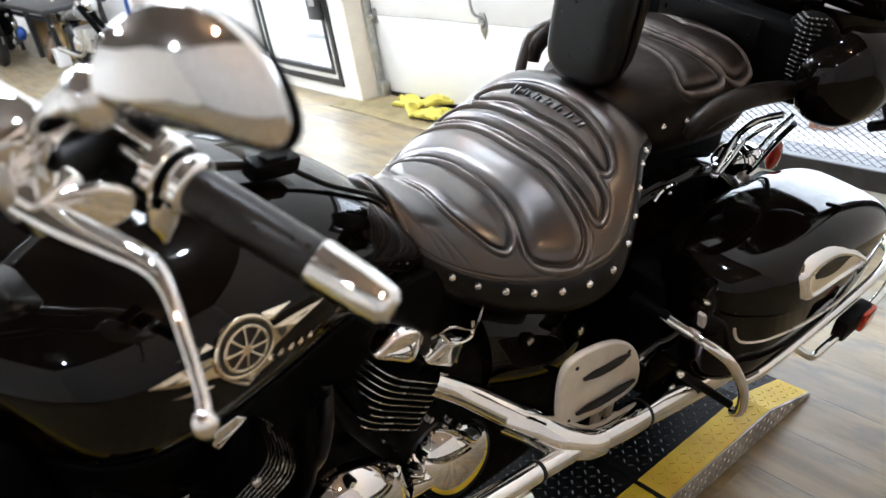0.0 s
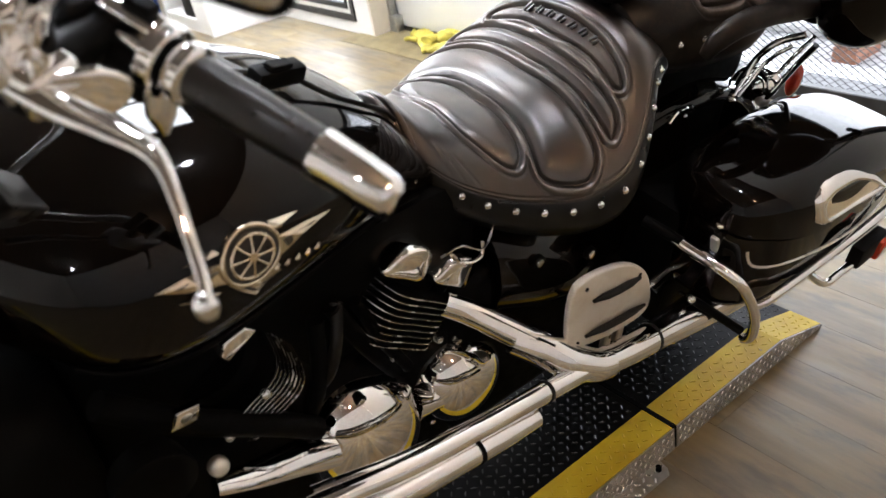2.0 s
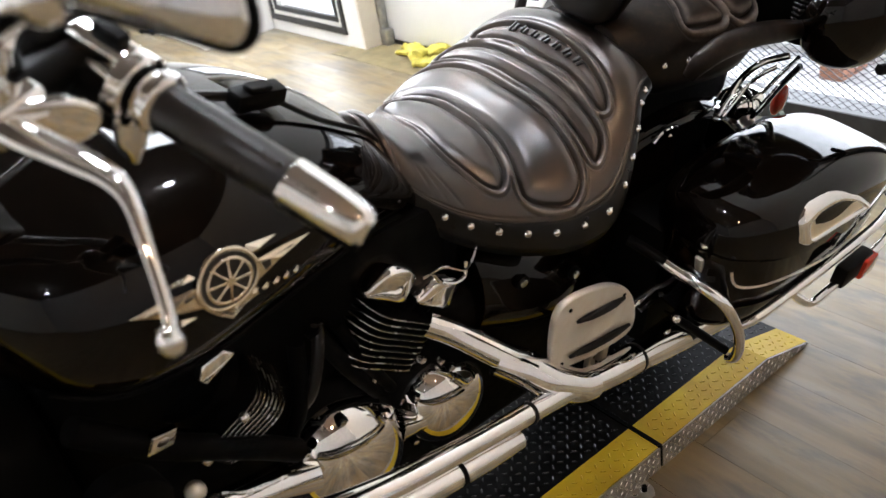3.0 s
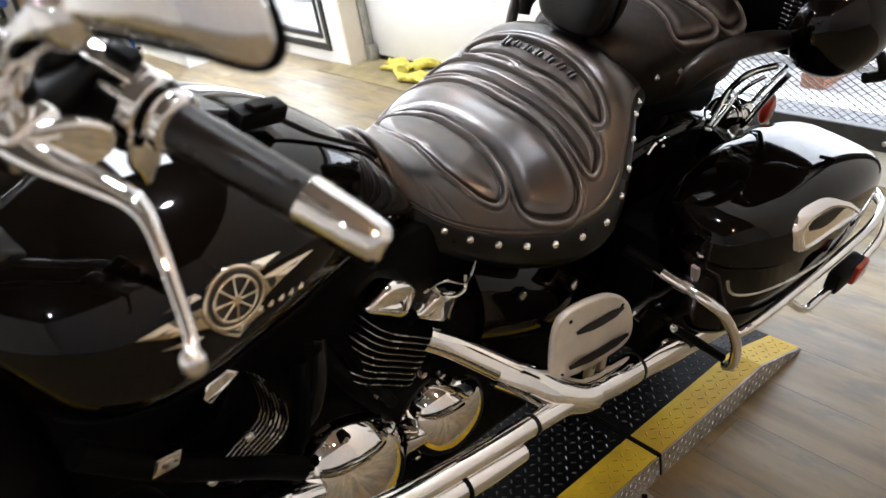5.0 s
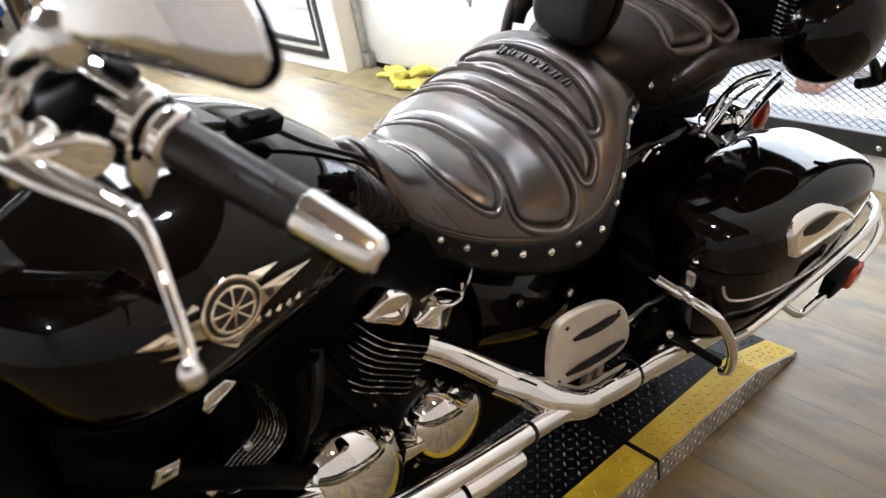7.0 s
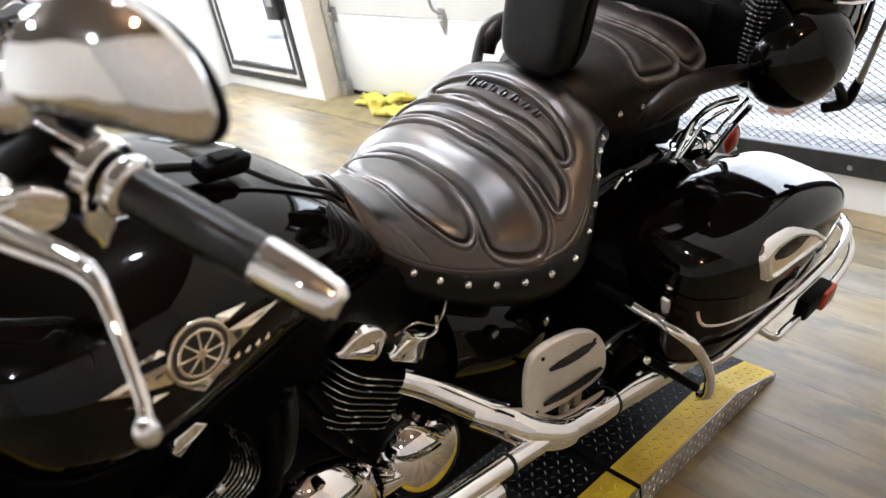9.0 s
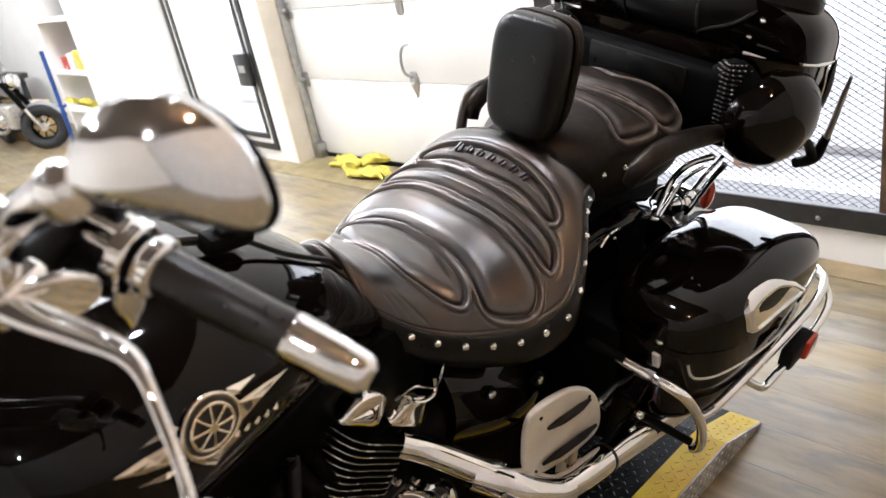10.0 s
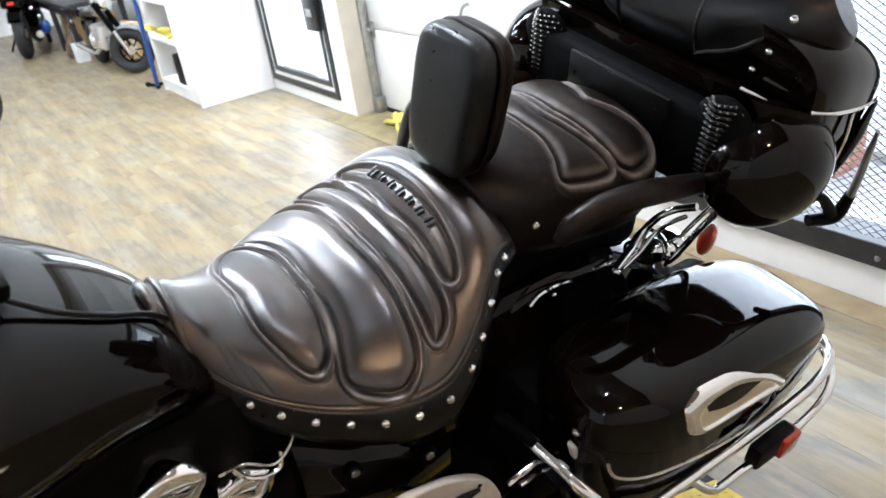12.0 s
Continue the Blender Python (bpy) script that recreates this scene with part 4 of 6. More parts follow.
part("rear_fender", loft([[Vector((0.13 * math.sin(b), 1.20 + 0.36 * math.sin(a), 0.33 + 0.36 * math.cos(a) + 0.045 * math.cos(b))) for b in np.linspace(-math.pi / 2, math.pi / 2, 16)] for a in np.linspace(-1.1, 1.75, 30)], closed_ring=False), PAINT, bike)
part("fender_rail", tube([(0.156, 1.108, 0.716), (0.155, 1.125, 0.728), (0.148, 1.16, 0.722), (0.136, 1.20, 0.703), (0.128, 1.222, 0.688)], 0.0042, 8), CHROME, bike)
part("seat_strip", tube([(0.172, 1.222, 0.744), (0.165, 1.255, 0.735), (0.158, 1.285, 0.722)], 0.0035, 8), CHROME, bike)
part("rail_bolt", ball((0.148, 1.165, 0.704), 0.005, 0.005, 0.005, 10, 8), CHROME, bike)
part("tail_block", box(-0.11, 0.11, 1.02, 1.40, 0.50, 0.70, 0.06, 4), MATT, bike)
part("rear_side_cover", loft([[Vector((0.150 * k, v, 0.575 + d * 0.14)) for k, d in ((0.2, 1), (0.75, 0.95), (0.95, 0.6), (1.0, 0), (1.0, -0.7), (0.9, -1.1), (0.2, -1.2))] for v in (0.93, 1.0, 1.08, 1.2)]), PAINT, bike)
part("seat_base", box(-0.11, 0.095, 1.06, 1.42, 0.66, 0.86, 0.03, 3), MATT, bike)
part("swing_arm", box(0.10, 0.20, 0.90, 1.30, 0.30, 0.42, 0.02, 2), MATT, bike)
part("bag_mount", box(0.12, 0.26, 1.06, 1.56, 0.30, 0.60, 0.03, 2), MATT, bike)
part("steering_cover", box(-0.13, 0.13, -0.22, 0.03, 0.76, 1.06, 0.05, 4), MATT, bike)
part("radiator_shroud", box(-0.20, 0.19, -0.16, 0.10, 0.42, 0.80, 0.05, 3), MATT, bike)


def wheel(v, radius, wide, name):
    hub = part(name, turned(cyl((-wide * 0.8, 0, 0), (wide * 0.8, 0, 0), 0.05, seg=20), pose(0, v, radius)), BRUSHED, bike)
    part("tyre", turned(tube([(0, (radius - wide * 0.55) * math.cos(a), (radius - wide * 0.55) * math.sin(a)) for a in np.linspace(0, 2 * math.pi, 48, endpoint=False)], wide * 0.55, 14, 1, closed=True), pose(0, v, radius)), TYRE, hub)
    part("rim", turned(tube([(0, (radius - wide * 1.05) * math.cos(a), (radius - wide * 1.05) * math.sin(a)) for a in np.linspace(0, 2 * math.pi, 40, endpoint=False)], wide * 0.2, 8, 1, closed=True), pose(0, v, radius)), BRUSHED, hub)
    for k in range(5):
        a = 2 * math.pi * k / 5
        part("spoke", turned(tube([(0, 0, 0), (0, (radius - wide) * math.cos(a), (radius - wide) * math.sin(a))], 0.014, 8), pose(0, v, radius)), BRUSHED, hub)


wheel(1.22, 0.325, 0.15, "rear_wheel")
wheel(-0.48, 0.325, 0.14, "front_wheel")
for pts, rad in (([(0.15, 0.520, 0.50), (0.150, 0.470, 0.60), (0.140, 0.430, 0.70)], 0.013),
                 ([(0.15, 0.545, 0.49), (0.155, 0.500, 0.59), (0.145, 0.465, 0.69)], 0.010),
                 ([(0.16, 0.360, 0.52), (0.165, 0.385, 0.60), (0.150, 0.400, 0.70)], 0.012)):
    part("pushrod_tube", tube(pts, rad, 12), MATT, engine)
part("down_tube", tube([(0.175, 0.12, 0.78), (0.185, 0.20, 0.69), (0.19, 0.30, 0.60), (0.185, 0.36, 0.53)], 0.017, 14), MATT, bike, "black frame tube")
part("breather_hose", tube([(0.14, 0.44, 0.70), (0.165, 0.42, 0.66), (0.17, 0.40, 0.61), (0.15, 0.38, 0.56)], 0.009, 10), RUBBER, engine)
part("side_stand", tube([(0.13, 0.40, 0.24), (0.17, 0.42, 0.12), (0.215, 0.45, -0.045)], 0.014, 10), MATT, bike)
for side in (1, -1):
    part("fork_leg", tube([(0.11 * side, -0.48, 0.33), (0.11 * side, -0.14, 1.08)], 0.026, 14), CHROME, bike)

# ---- trunk: lower shell, lid, speaker pods, cushion, armrests, trims
def trunk_seam(v):
    return 0.985 - 0.24 * (v - 1.50)


TRUNK_HW = [(1.44, 0.235), (1.50, 0.282), (1.60, 0.285), (1.70, 0.265), (1.77, 0.235), (1.805, 0.19)]
shell = []
for v in np.linspace(1.44, 1.805, 22):
    hw, seam_w = curve_at(TRUNK_HW, v), trunk_seam(v)
    drop = 0.160 - 0.085 * max(0, (v - 1.66) / 0.145) ** 2
    shell.append([Vector((hw * math.copysign(abs(math.sin(a)) ** 0.36, math.sin(a)), v, seam_w - 0.003 - drop * abs(math.cos(a)) ** 0.48)) for a in np.linspace(-math.pi / 2, math.pi / 2, 40)])
trunk = part("trunk", loft(shell), PAINT, bike, "gloss black top trunk with speakers", angle=60)
part("trunk_front", box(-0.22, 0.22, 1.40, 1.47, 0.82, 0.965, 0.02, 3), MATT, trunk)
part("front_pad", box(-0.105, 0.115, 1.3935, 1.402, 0.880, 0.960, 0.004, 2), SOFT_LEATHER, trunk, "flat grey-black padded trunk front")
lid = []
for v in np.linspace(1.49, 1.815, 24):
    t = (v - 1.49) / 0.325
    hw, seam_w = curve_at(TRUNK_HW, v) + 0.008, trunk_seam(v) + 0.003
    rise = 0.125 * (1 - abs((t - 0.35) / 0.66) ** 2.4)
    lid.append([Vector((hw * math.copysign(abs(math.sin(a)) ** 0.62, math.sin(a)), v, seam_w + max(0.004, rise) * abs(math.cos(a)) ** 0.62)) for a in np.linspace(-math.pi / 2, math.pi / 2, 34)])
part("trunk_lid", loft(lid), PAINT, trunk, angle=60)
for side in (1, -1):
    f = Matrix.Diagonal((side, 1, 1, 1))
    pod = part("speaker_pod", turned(ball((0, 0, 0), 0.078, 0.108, 0.098, 36, 24), f @ pose(0.252, 1.484, 0.880, 0, 0, -12)), PAINT, trunk, "gloss black speaker pod")
    part("pod_cap", turned(ball((0, 0, 0), 0.013, 0.010, 0.013, 16, 10), f @ pose(0.285, 1.412, 0.875)), PLASTIC, pod)
    dots = bmesh.new()
    for k in range(17):
        w = 0.842 + 0.0090 * k
        half = 0.052 * math.sqrt(max(0.05, 1 - ((w - 0.911) / 0.082) ** 2))
        line = [(0.195 - half, 1.408 + half * 0.4, w), (0.195, 1.396, w + 0.002), (0.195 + half, 1.408 + half * 0.45, w)]
        part("grille_bar", turned(tube(line, 0.0022, 6, 4), f), RUBBER, pod)
        # tiny chrome balls imitate the glints dotted along the bar
        for q in smooth_line(line, 4):
            ball(q + Vector((0, -0.0028, 0.0014)), 0.0026, 0.0016, 0.0018, 6, 4, bm=dots)
    part("grille_dots", turned(dots, f), CHROME, pod)
    part("grille_back", turned(ball((0, 0, 0), 0.064, 0.026, 0.084, 24, 14), f @ pose(0.197, 1.424, 0.908)), MATT, pod)
    arm = part("armrest", turned(tube([(0.180, 1.128, 0.848), (0.188, 1.142, 0.874), (0.195, 1.185, 0.890), (0.202, 1.255, 0.890), (0.205, 1.335, 0.874), (0.205, 1.39, 0.860)], [0.011, 0.017, 0.020, 0.020, 0.019, 0.016], 16), f), DULL_LEATHER, bike, "black padded armrest")
    part("chrome_strip", turned(tube([(0.185, 1.462, 0.990), (0.215, 1.464, 0.988), (0.248, 1.466, 0.984)], 0.004, 8), f), BRUSHED, trunk)
    edge = [(curve_at(TRUNK_HW, v) + 0.006, v, trunk_seam(v)) for v in (1.49, 1.55, 1.62, 1.70, 1.76, 1.80)]
    part("edge_trim", turned(tube(edge, 0.004, 10), f), CHROME, trunk)
    part("side_moulding", turned(tube([(0.268, 1.53, 0.83), (0.287, 1.60, 0.845), (0.280, 1.67, 0.885), (0.262, 1.735, 0.922)], [0.004, 0.010, 0.010, 0.004], 10), f), PAINT, trunk)
    part("pod_trim", turned(tube([(0.25, 1.50, 0.815), (0.275, 1.55, 0.815), (0.29, 1.585, 0.84), (0.295, 1.60, 0.90), (0.292, 1.60, 0.955)], 0.004, 8), f), CHROME, trunk)
    loop = part("grab_loop", turned(tube([(0.15, 1.09, 0.80), (0.185, 1.10, 0.815), (0.20, 1.125, 0.865), (0.205, 1.15, 0.892), (0.195, 1.20, 0.90), (0.19, 1.30, 0.885)], 0.011, 10), f) if side == -1 else turned(tube([(0.02, 1.07, 0.85), (0.03, 1.072, 0.90)], 0.008, 8), f), LEATHER, bike)
roll = part("cushion", tube([(-0.235, 1.585, 1.105), (-0.20, 1.57, 1.078), (-0.1, 1.555, 1.048), (0, 1.552, 1.042), (0.1, 1.555, 1.048), (0.20, 1.57, 1.078), (0.235, 1.585, 1.105)], [0.045, 0.072, 0.081, 0.082, 0.081, 0.072, 0.045], 24, 8), SOFT_LEATHER, trunk, "rolled black leather passenger backrest")
for u in (-0.09, 0.075):
    part("piping", tube([(u, 1.553 + 0.0825 * math.cos(a), 1.046 + 0.0825 * math.sin(a)) for a in np.linspace(0, 2 * math.pi, 24, endpoint=False)], 0.003, 6, 1, closed=True), PIPING, roll)
part("piping", tube([(0.075, 1.485, 0.999), (0.10, 1.479, 1.012), (0.15, 1.482, 1.035), (0.195, 1.498, 1.075)], 0.003, 6), PIPING, roll)
for p in ((0.213, 1.500, 1.098), (0.196, 1.492, 1.046), (0.177, 1.492, 1.011)):
    share("stud", stud_me, roll, Matrix.Translation(p) @ pose(0, 0, 0, 70, 20, 0))

# struts, tail light and chrome brackets between seat, trunk and bag
for pts, r in (([(0.148, 1.305, 0.690), (0.130, 1.360, 0.700), (0.130, 1.388, 0.728), (0.146, 1.395, 0.760), (0.160, 1.412, 0.774), (0.190, 1.425, 0.792)], 0.0068),
               ([(0.150, 1.318, 0.684), (0.138, 1.372, 0.690), (0.140, 1.402, 0.716), (0.156, 1.412, 0.744), (0.175, 1.425, 0.765)], 0.0045),
               ([(0.138, 1.455, 0.620), (0.150, 1.482, 0.660), (0.167, 1.483, 0.703), (0.195, 1.470, 0.758)], 0.0065),
               ([(0.120, 1.470, 0.630), (0.130, 1.495, 0.665), (0.150, 1.497, 0.71), (0.180, 1.485, 0.765)], 0.0045)):
    part("strut", tube(pts, r, 10), CHROME, trunk)
part("turn_signal", ball((0.110, 1.475, 0.636), 0.036, 0.046, 0.034, 24, 14), CHROME, bike)
part("signal_bezel", tube([(0.110 + 0.040 * math.cos(a), 1.440 + 0.008 * math.sin(a), 0.640 + 0.038 * math.sin(a)) for a in np.linspace(-0.2, math.pi + 0.2, 14)], 0.004, 8), CHROME, bike)
part("signal_lens", ball((0.118, 1.60, 0.60), 0.014, 0.024, 0.038, 16, 10), RED, bike)
part("strut_foot", cyl((0.136, 1.450, 0.606), (0.138, 1.456, 0.624), 0.014, 0.011, 16, 0.003), BRUSHED, bike)
part("strut_nut", cyl((0.150, 1.30, 0.676), (0.151, 1.302, 0.688), 0.010, seg=6, bevel=0.002), CHROME, bike)
part("bracket_plate", slab(rounded([(1.38, 0.085), (1.41, 0.135), (1.45, 0.150), (1.47, 0.12), (1.45, 0.08)], 3), 0.008, Matrix(((0, 1, 0, 0), (1, 0, 0, 0), (0, 0, 1, 0.700), (0, 0, 0, 1))) @ pose(0, 0, 0, 0, 18, 0), 0.003), MATT, bike)
part("antenna_bracket", tube([(0.24, 1.50, 0.815), (0.27, 1.56, 0.80), (0.285, 1.61, 0.795), (0.29, 1.645, 0.765), (0.292, 1.665, 0.74)], [0.008, 0.008, 0.008, 0.010, 0.011], 10), PLASTIC, bike)
part("antenna_base", tube([(0.275, 1.63, 0.73), (0.295, 1.675, 0.735), (0.308, 1.672, 0.79)], [0.011, 0.013, 0.009], 10), PLASTIC, bike)
part("antenna_mast", tube([(0.308, 1.672, 0.785), (0.320, 1.645, 0.845), (0.333, 1.612, 0.905), (0.344, 1.585, 0.955)], [0.0075, 0.0065, 0.0055, 0.003], 10), GALV, bike)

# ---- handlebar, left control group, mirror
bar = part("handlebar", tube([(-0.30, 0.26, 1.195), (-0.2, 0.20, 1.215), (-0.06, 0.08, 1.17), (0.06, 0.08, 1.17), (0.2, 0.205, 1.217), (0.31, 0.264, 1.191)], 0.0125, 14), CHROME, bike, "chrome handlebar")
part("riser", box(-0.08, 0.08, 0.03, 0.12, 1.06, 1.19, 0.02, 3), BRUSHED, bar)
A, B = Vector((0.307, 0.263, 1.192)), Vector((0.457, 0.332, 1.138))
axis = (B - A).normalized()
grip = part("grip", tube([A, A + axis * 0.05, A + axis * 0.116], [0.0178, 0.0182, 0.0176], 24), GRIP, bike, "black rubber grip")
part("grip_end", tube([A + axis * 0.111, A + axis * 0.116, A + axis * 0.15, A + axis * 0.17, A + axis * 0.1765], [0.0188, 0.019, 0.0176, 0.0152, 0.009], 24), CHROME, grip)
part("end_slot", tube([A + axis * 0.148 + Vector((0.006, -0.012, -0.010)), A + axis * 0.172 + Vector((0.006, -0.010, -0.008))], 0.003, 8), MATT, grip)
part("grip_collar", tube([A - axis * 0.006, A - axis * 0.001, A + axis * 0.006, A + axis * 0.009], [0.021, 0.0235, 0.0235, 0.020], 28), CHROME, grip)
part("collar_groove", tube([A - axis * 0.011, A - axis * 0.006], 0.0195, 24), MATT, grip)
part("housing_ring", tube([A - axis * 0.027, A - axis * 0.025, A - axis * 0.013, A - axis * 0.011], [0.022, 0.0265, 0.0265, 0.022], 28), CHROME, grip)
part("switch_lower", turned(box(-0.026, 0.026, -0.024, 0.024, -0.034, 0.004, 0.009, 3), Matrix.Translation(A - axis * 0.042) @ axis.to_track_quat("X", "Z").to_matrix().to_4x4()), PLASTIC, bike)
part("bar_clamp", turned(box(-0.018, 0.018, -0.03, 0.03, -0.026, 0.024, 0.008, 3), Matrix.Translation(A - axis * 0.088) @ axis.to_track_quat("X", "Z").to_matrix().to_4x4()), PLASTIC, bike)
switch = part("switch_box", turned(box(-0.030, 0.024, -0.010, 0.014, 0.008, 0.027, 0.006, 3), Matrix.Translation(A - axis * 0.042) @ axis.to_track_quat("X", "Z").to_matrix().to_4x4()), CHROME, bike, "chrome handlebar switch box")
part("switch_button", turned(box(-0.012, 0.012, -0.006, 0.006, -0.004, 0.006, 0.002, 2), Matrix.Translation(A - axis * 0.035 + Vector((0.002, 0.004, 0.031))) @ axis.to_track_quat("X", "Z").to_matrix().to_4x4()), PLASTIC, switch)
part("clamp_tab", tube([A - axis * 0.012 + Vector((0.012, -0.016, -0.012)), A - axis * 0.012 + Vector((0.008, -0.020, -0.03)), A - axis * 0.012 + Vector((0.004, -0.02, -0.048))], [0.012, 0.011, 0.004], 12, flat=0.5), CHROME, switch)
pivot = part("lever_clamp", turned(box(-0.028, 0.022, -0.022, 0.022, -0.018, 0.018, 0.007, 3), Matrix.Translation((0.285, 0.172, 1.212)) @ axis.to_track_quat("X", "Z").to_matrix().to_4x4()), CHROME, bike, "polished lever clamp")
part("clamp_arm", tube([(0.285, 0.18, 1.215), (0.262, 0.215, 1.214), (0.248, 0.235, 1.213)], 0.016, 12), PLASTIC, pivot)
perch = slab(rounded([(0.160, 1.222), (0.163, 1.196), (0.180, 1.184), (0.214, 1.182), (0.226, 1.200), (0.205, 1.216)], 4), 0.016, Matrix(((0, 0, 1, 0.302), (1, 0, 0, 0), (0, 1, 0, 0), (0, 0, 0, 1))), 0.004)
part("lever_perch", perch, CHROME, pivot)
part("pivot_bolt", cyl((0.292, 0.158, 1.205), (0.294, 0.15, 1.235), 0.008, seg=12, bevel=0.001), BRUSHED, pivot)
lever = part("clutch_lever", tube([(0.292, 0.160, 1.216), (0.325, 0.177, 1.206), (0.352, 0.195, 1.196), (0.378, 0.205, 1.192), (0.398, 0.206, 1.183), (0.428, 0.200, 1.161), (0.452, 0.194, 1.141), (0.463, 0.188, 1.134)], [0.0125, 0.0125, 0.0110, 0.0082, 0.0052, 0.0042, 0.0040, 0.0046], 14, flat=0.6), CHROME, bike, "chrome clutch lever with a ball end")
part("lever_ball", ball((0.464, 0.188, 1.134), 0.0085, 0.0085, 0.0102, 18, 12), CHROME, lever)
res = part("reservoir", turned(box(-0.035, 0.035, -0.026, 0.026, -0.02, 0.022, 0.012, 3), Matrix.Translation((0.255, 0.165, 1.25)) @ axis.to_track_quat("X", "Z").to_matrix().to_4x4()), CHROME, bike, "chrome fluid reservoir")
part("hose", tube([(0.24, 0.15, 1.21), (0.20, 0.12, 1.17), (0.15, 0.10, 1.10), (0.12, 0.08, 1.03)], 0.007, 10), RUBBER, bike)
stem = part("mirror_stem", tube([(0.275, 0.185, 1.235), (0.31, 0.182, 1.262), (0.36, 0.185, 1.298), (0.395, 0.198, 1.322)], [0.012, 0.011, 0.0105, 0.012], 12), CHROME, bike, "chrome mirror stem")
part("stem_joint", ball((0.393, 0.197, 1.318), 0.016, 0.016, 0.017, 18, 12), CHROME, stem)
MN = Vector((0.70, -0.62, 0.20)).normalized()
ME1 = Vector((0.72, 0.66, -0.06))
ME1 = (ME1 - MN * ME1.dot(MN)).normalized()
ME2 = MN.cross(ME1) * (1 if MN.cross(ME1).z > 0 else -1)
MC = Vector((0.438, 0.2275, 1.331))
MIRROR = rounded([(-0.064, 0.0), (-0.05, 0.026), (-0.018, 0.043), (0.018, 0.041), (0.046, 0.020), (0.060, -0.012), (0.050, -0.027), (0.015, -0.022), (-0.025, -0.017), (-0.055, -0.013)], 6)
MIRROR = [(x * (0.88 if x > 0 else 0.70), y * 0.92) for x, y in MIRROR]
dome = []
for f, d in [(0.96, -0.016), (0.99, -0.011), (1.0, -0.006)] + [(f, 0.015 * (1 - f ** 3)) for f in (1.0, 0.97, 0.93, 0.88, 0.82, 0.75, 0.67, 0.58, 0.48, 0.37, 0.25, 0.13, 0.02)]:
    dome.append([MC + ME1 * x * f + ME2 * y * f + MN * d for x, y in MIRROR])
mirror = part("mirror", loft(dome), CHROME, bike, "chrome rear-view mirror shell", angle=60)
part("mirror_bezel", tube([MC + ME1 * x + ME2 * (y * 0.98 - 0.0035) - MN * 0.012 for x, y in MIRROR], 0.0042, 10, 1, closed=True), PLASTIC, mirror)

# ---------------------------------------------------------------- the ramp under the bike
ramp = thing("ramp", "low black tread-plate ramp with worn yellow edges", "ramp")
RAMP_Z = 0.062


def deck_piece(y0, y1, slope=0.0):
    """One section of the ramp: black deck, yellow edge strip and bare tread-plate side."""
    zs = lambda y: RAMP_Z if not slope or y < y1 - slope else RAMP_Z - (RAMP_Z - 0.010) * (y - (y1 - slope)) / slope
    ys = [y0] + ([y1 - slope] if slope else []) + [y1]
    for name, x0, x1, mat in (("deck", -0.50, 0.058, TREAD), ("yellow_edge", 0.058, 0.137, YELLOW)):
        bm = loft([[Vector((x0, y, 0.002)), Vector((x1, y, 0.002)), Vector((x1, y, zs(y))), Vector((x0, y, zs(y)))] for y in ys])
        part(name, bm, mat, ramp, smooth=False)
    part("side_plate", loft([[Vector((0.137, y, 0.002)), Vector((0.1405, y, 0.002)), Vector((0.1405, y, zs(y) - 0.0015)), Vector((0.137, y, zs(y) - 0.0015))] for y in ys]), STEEL, ramp, smooth=False)
    return zs


z_front = deck_piece(-2.4, 1.056)
z_rear = deck_piece(1.064, 1.606, 0.17)
part("joint_strip", box(-0.5, 0.139, 1.054, 1.066, 0.004, RAMP_Z + 0.0015, 0.001, 1), MATT, ramp)


def treads(name, spots, material, label):
    """Raised lozenges, two ways in turn: spots are (centre, along, across, up)."""
    vs, fs = [], []
    for c, a, b, n in spots:
        k = len(vs)
        vs += [c + a, c + a * 0.35 + b, c - a * 0.35 + b, c - a, c - a * 0.35 - b, c + a * 0.35 - b, c + a * 0.55 + n, c - a * 0.55 + n]
        fs += [(k, k + 1, k + 6), (k + 1, k + 2, k + 7, k + 6), (k + 2, k + 3, k + 7), (k + 3, k + 4, k + 7), (k + 4, k + 5, k + 6, k + 7), (k + 5, k, k + 6)]
    me = bpy.data.meshes.new(name)
    me.from_pydata([tuple(v) for v in vs], [], fs)
    me.materials.append(material)
    ob = new(name, me)
    ob.parent = ramp
    return tagged(ob, label, kind="stuff")


PITCH = 0.0205
deck_spots, edge_spots, side_spots = [], [], []
for i in range(-8, 24):
    for k in range(0, 88):
        x, y = -0.02 + PITCH * (i - 12) * 0.98, -0.2 + PITCH * k
        if not (-0.36 < x < 0.132) or abs(y - 1.06) < 0.02 or y > 1.59:
            continue
        z = z_rear(y) if y > 1.06 else z_front(y)
        ang = radians(45 if (i + k) % 2 else -45) + radians(8)
        a = Vector((math.cos(ang), math.sin(ang), 0))
        b = Vector((-a.y, a.x, 0))
        if abs(x - 0.058) < 0.009:
            continue
        (edge_spots if x > 0.058 else deck_spots).append((Vector((x, y, z - 0.0002)), a * 0.0078, b * 0.0025, Vector((0, 0, 0.0015))))
for k in range(0, 126):
    for j in range(4):
        y, z = -0.1 + 0.0140 * k, 0.0095 + 0.0140 * j
        top = (z_rear(y) if y > 1.06 else z_front(y)) - 0.004
        if z > top or y > 1.6 or abs(y - 1.06) < 0.012:
            continue
        ang = radians(50 if (k + j) % 2 else -50)
        a, b = Vector((0, math.cos(ang), math.sin(ang))), Vector((0, -math.sin(ang), math.cos(ang)))
        side_spots.append((Vector((0.1403, y, z)), a * 0.0068, b * 0.0022, Vector((0.0018, 0, 0))))
treads("deck_tread", deck_spots, LOZENGE, "black raised lozenge tread")
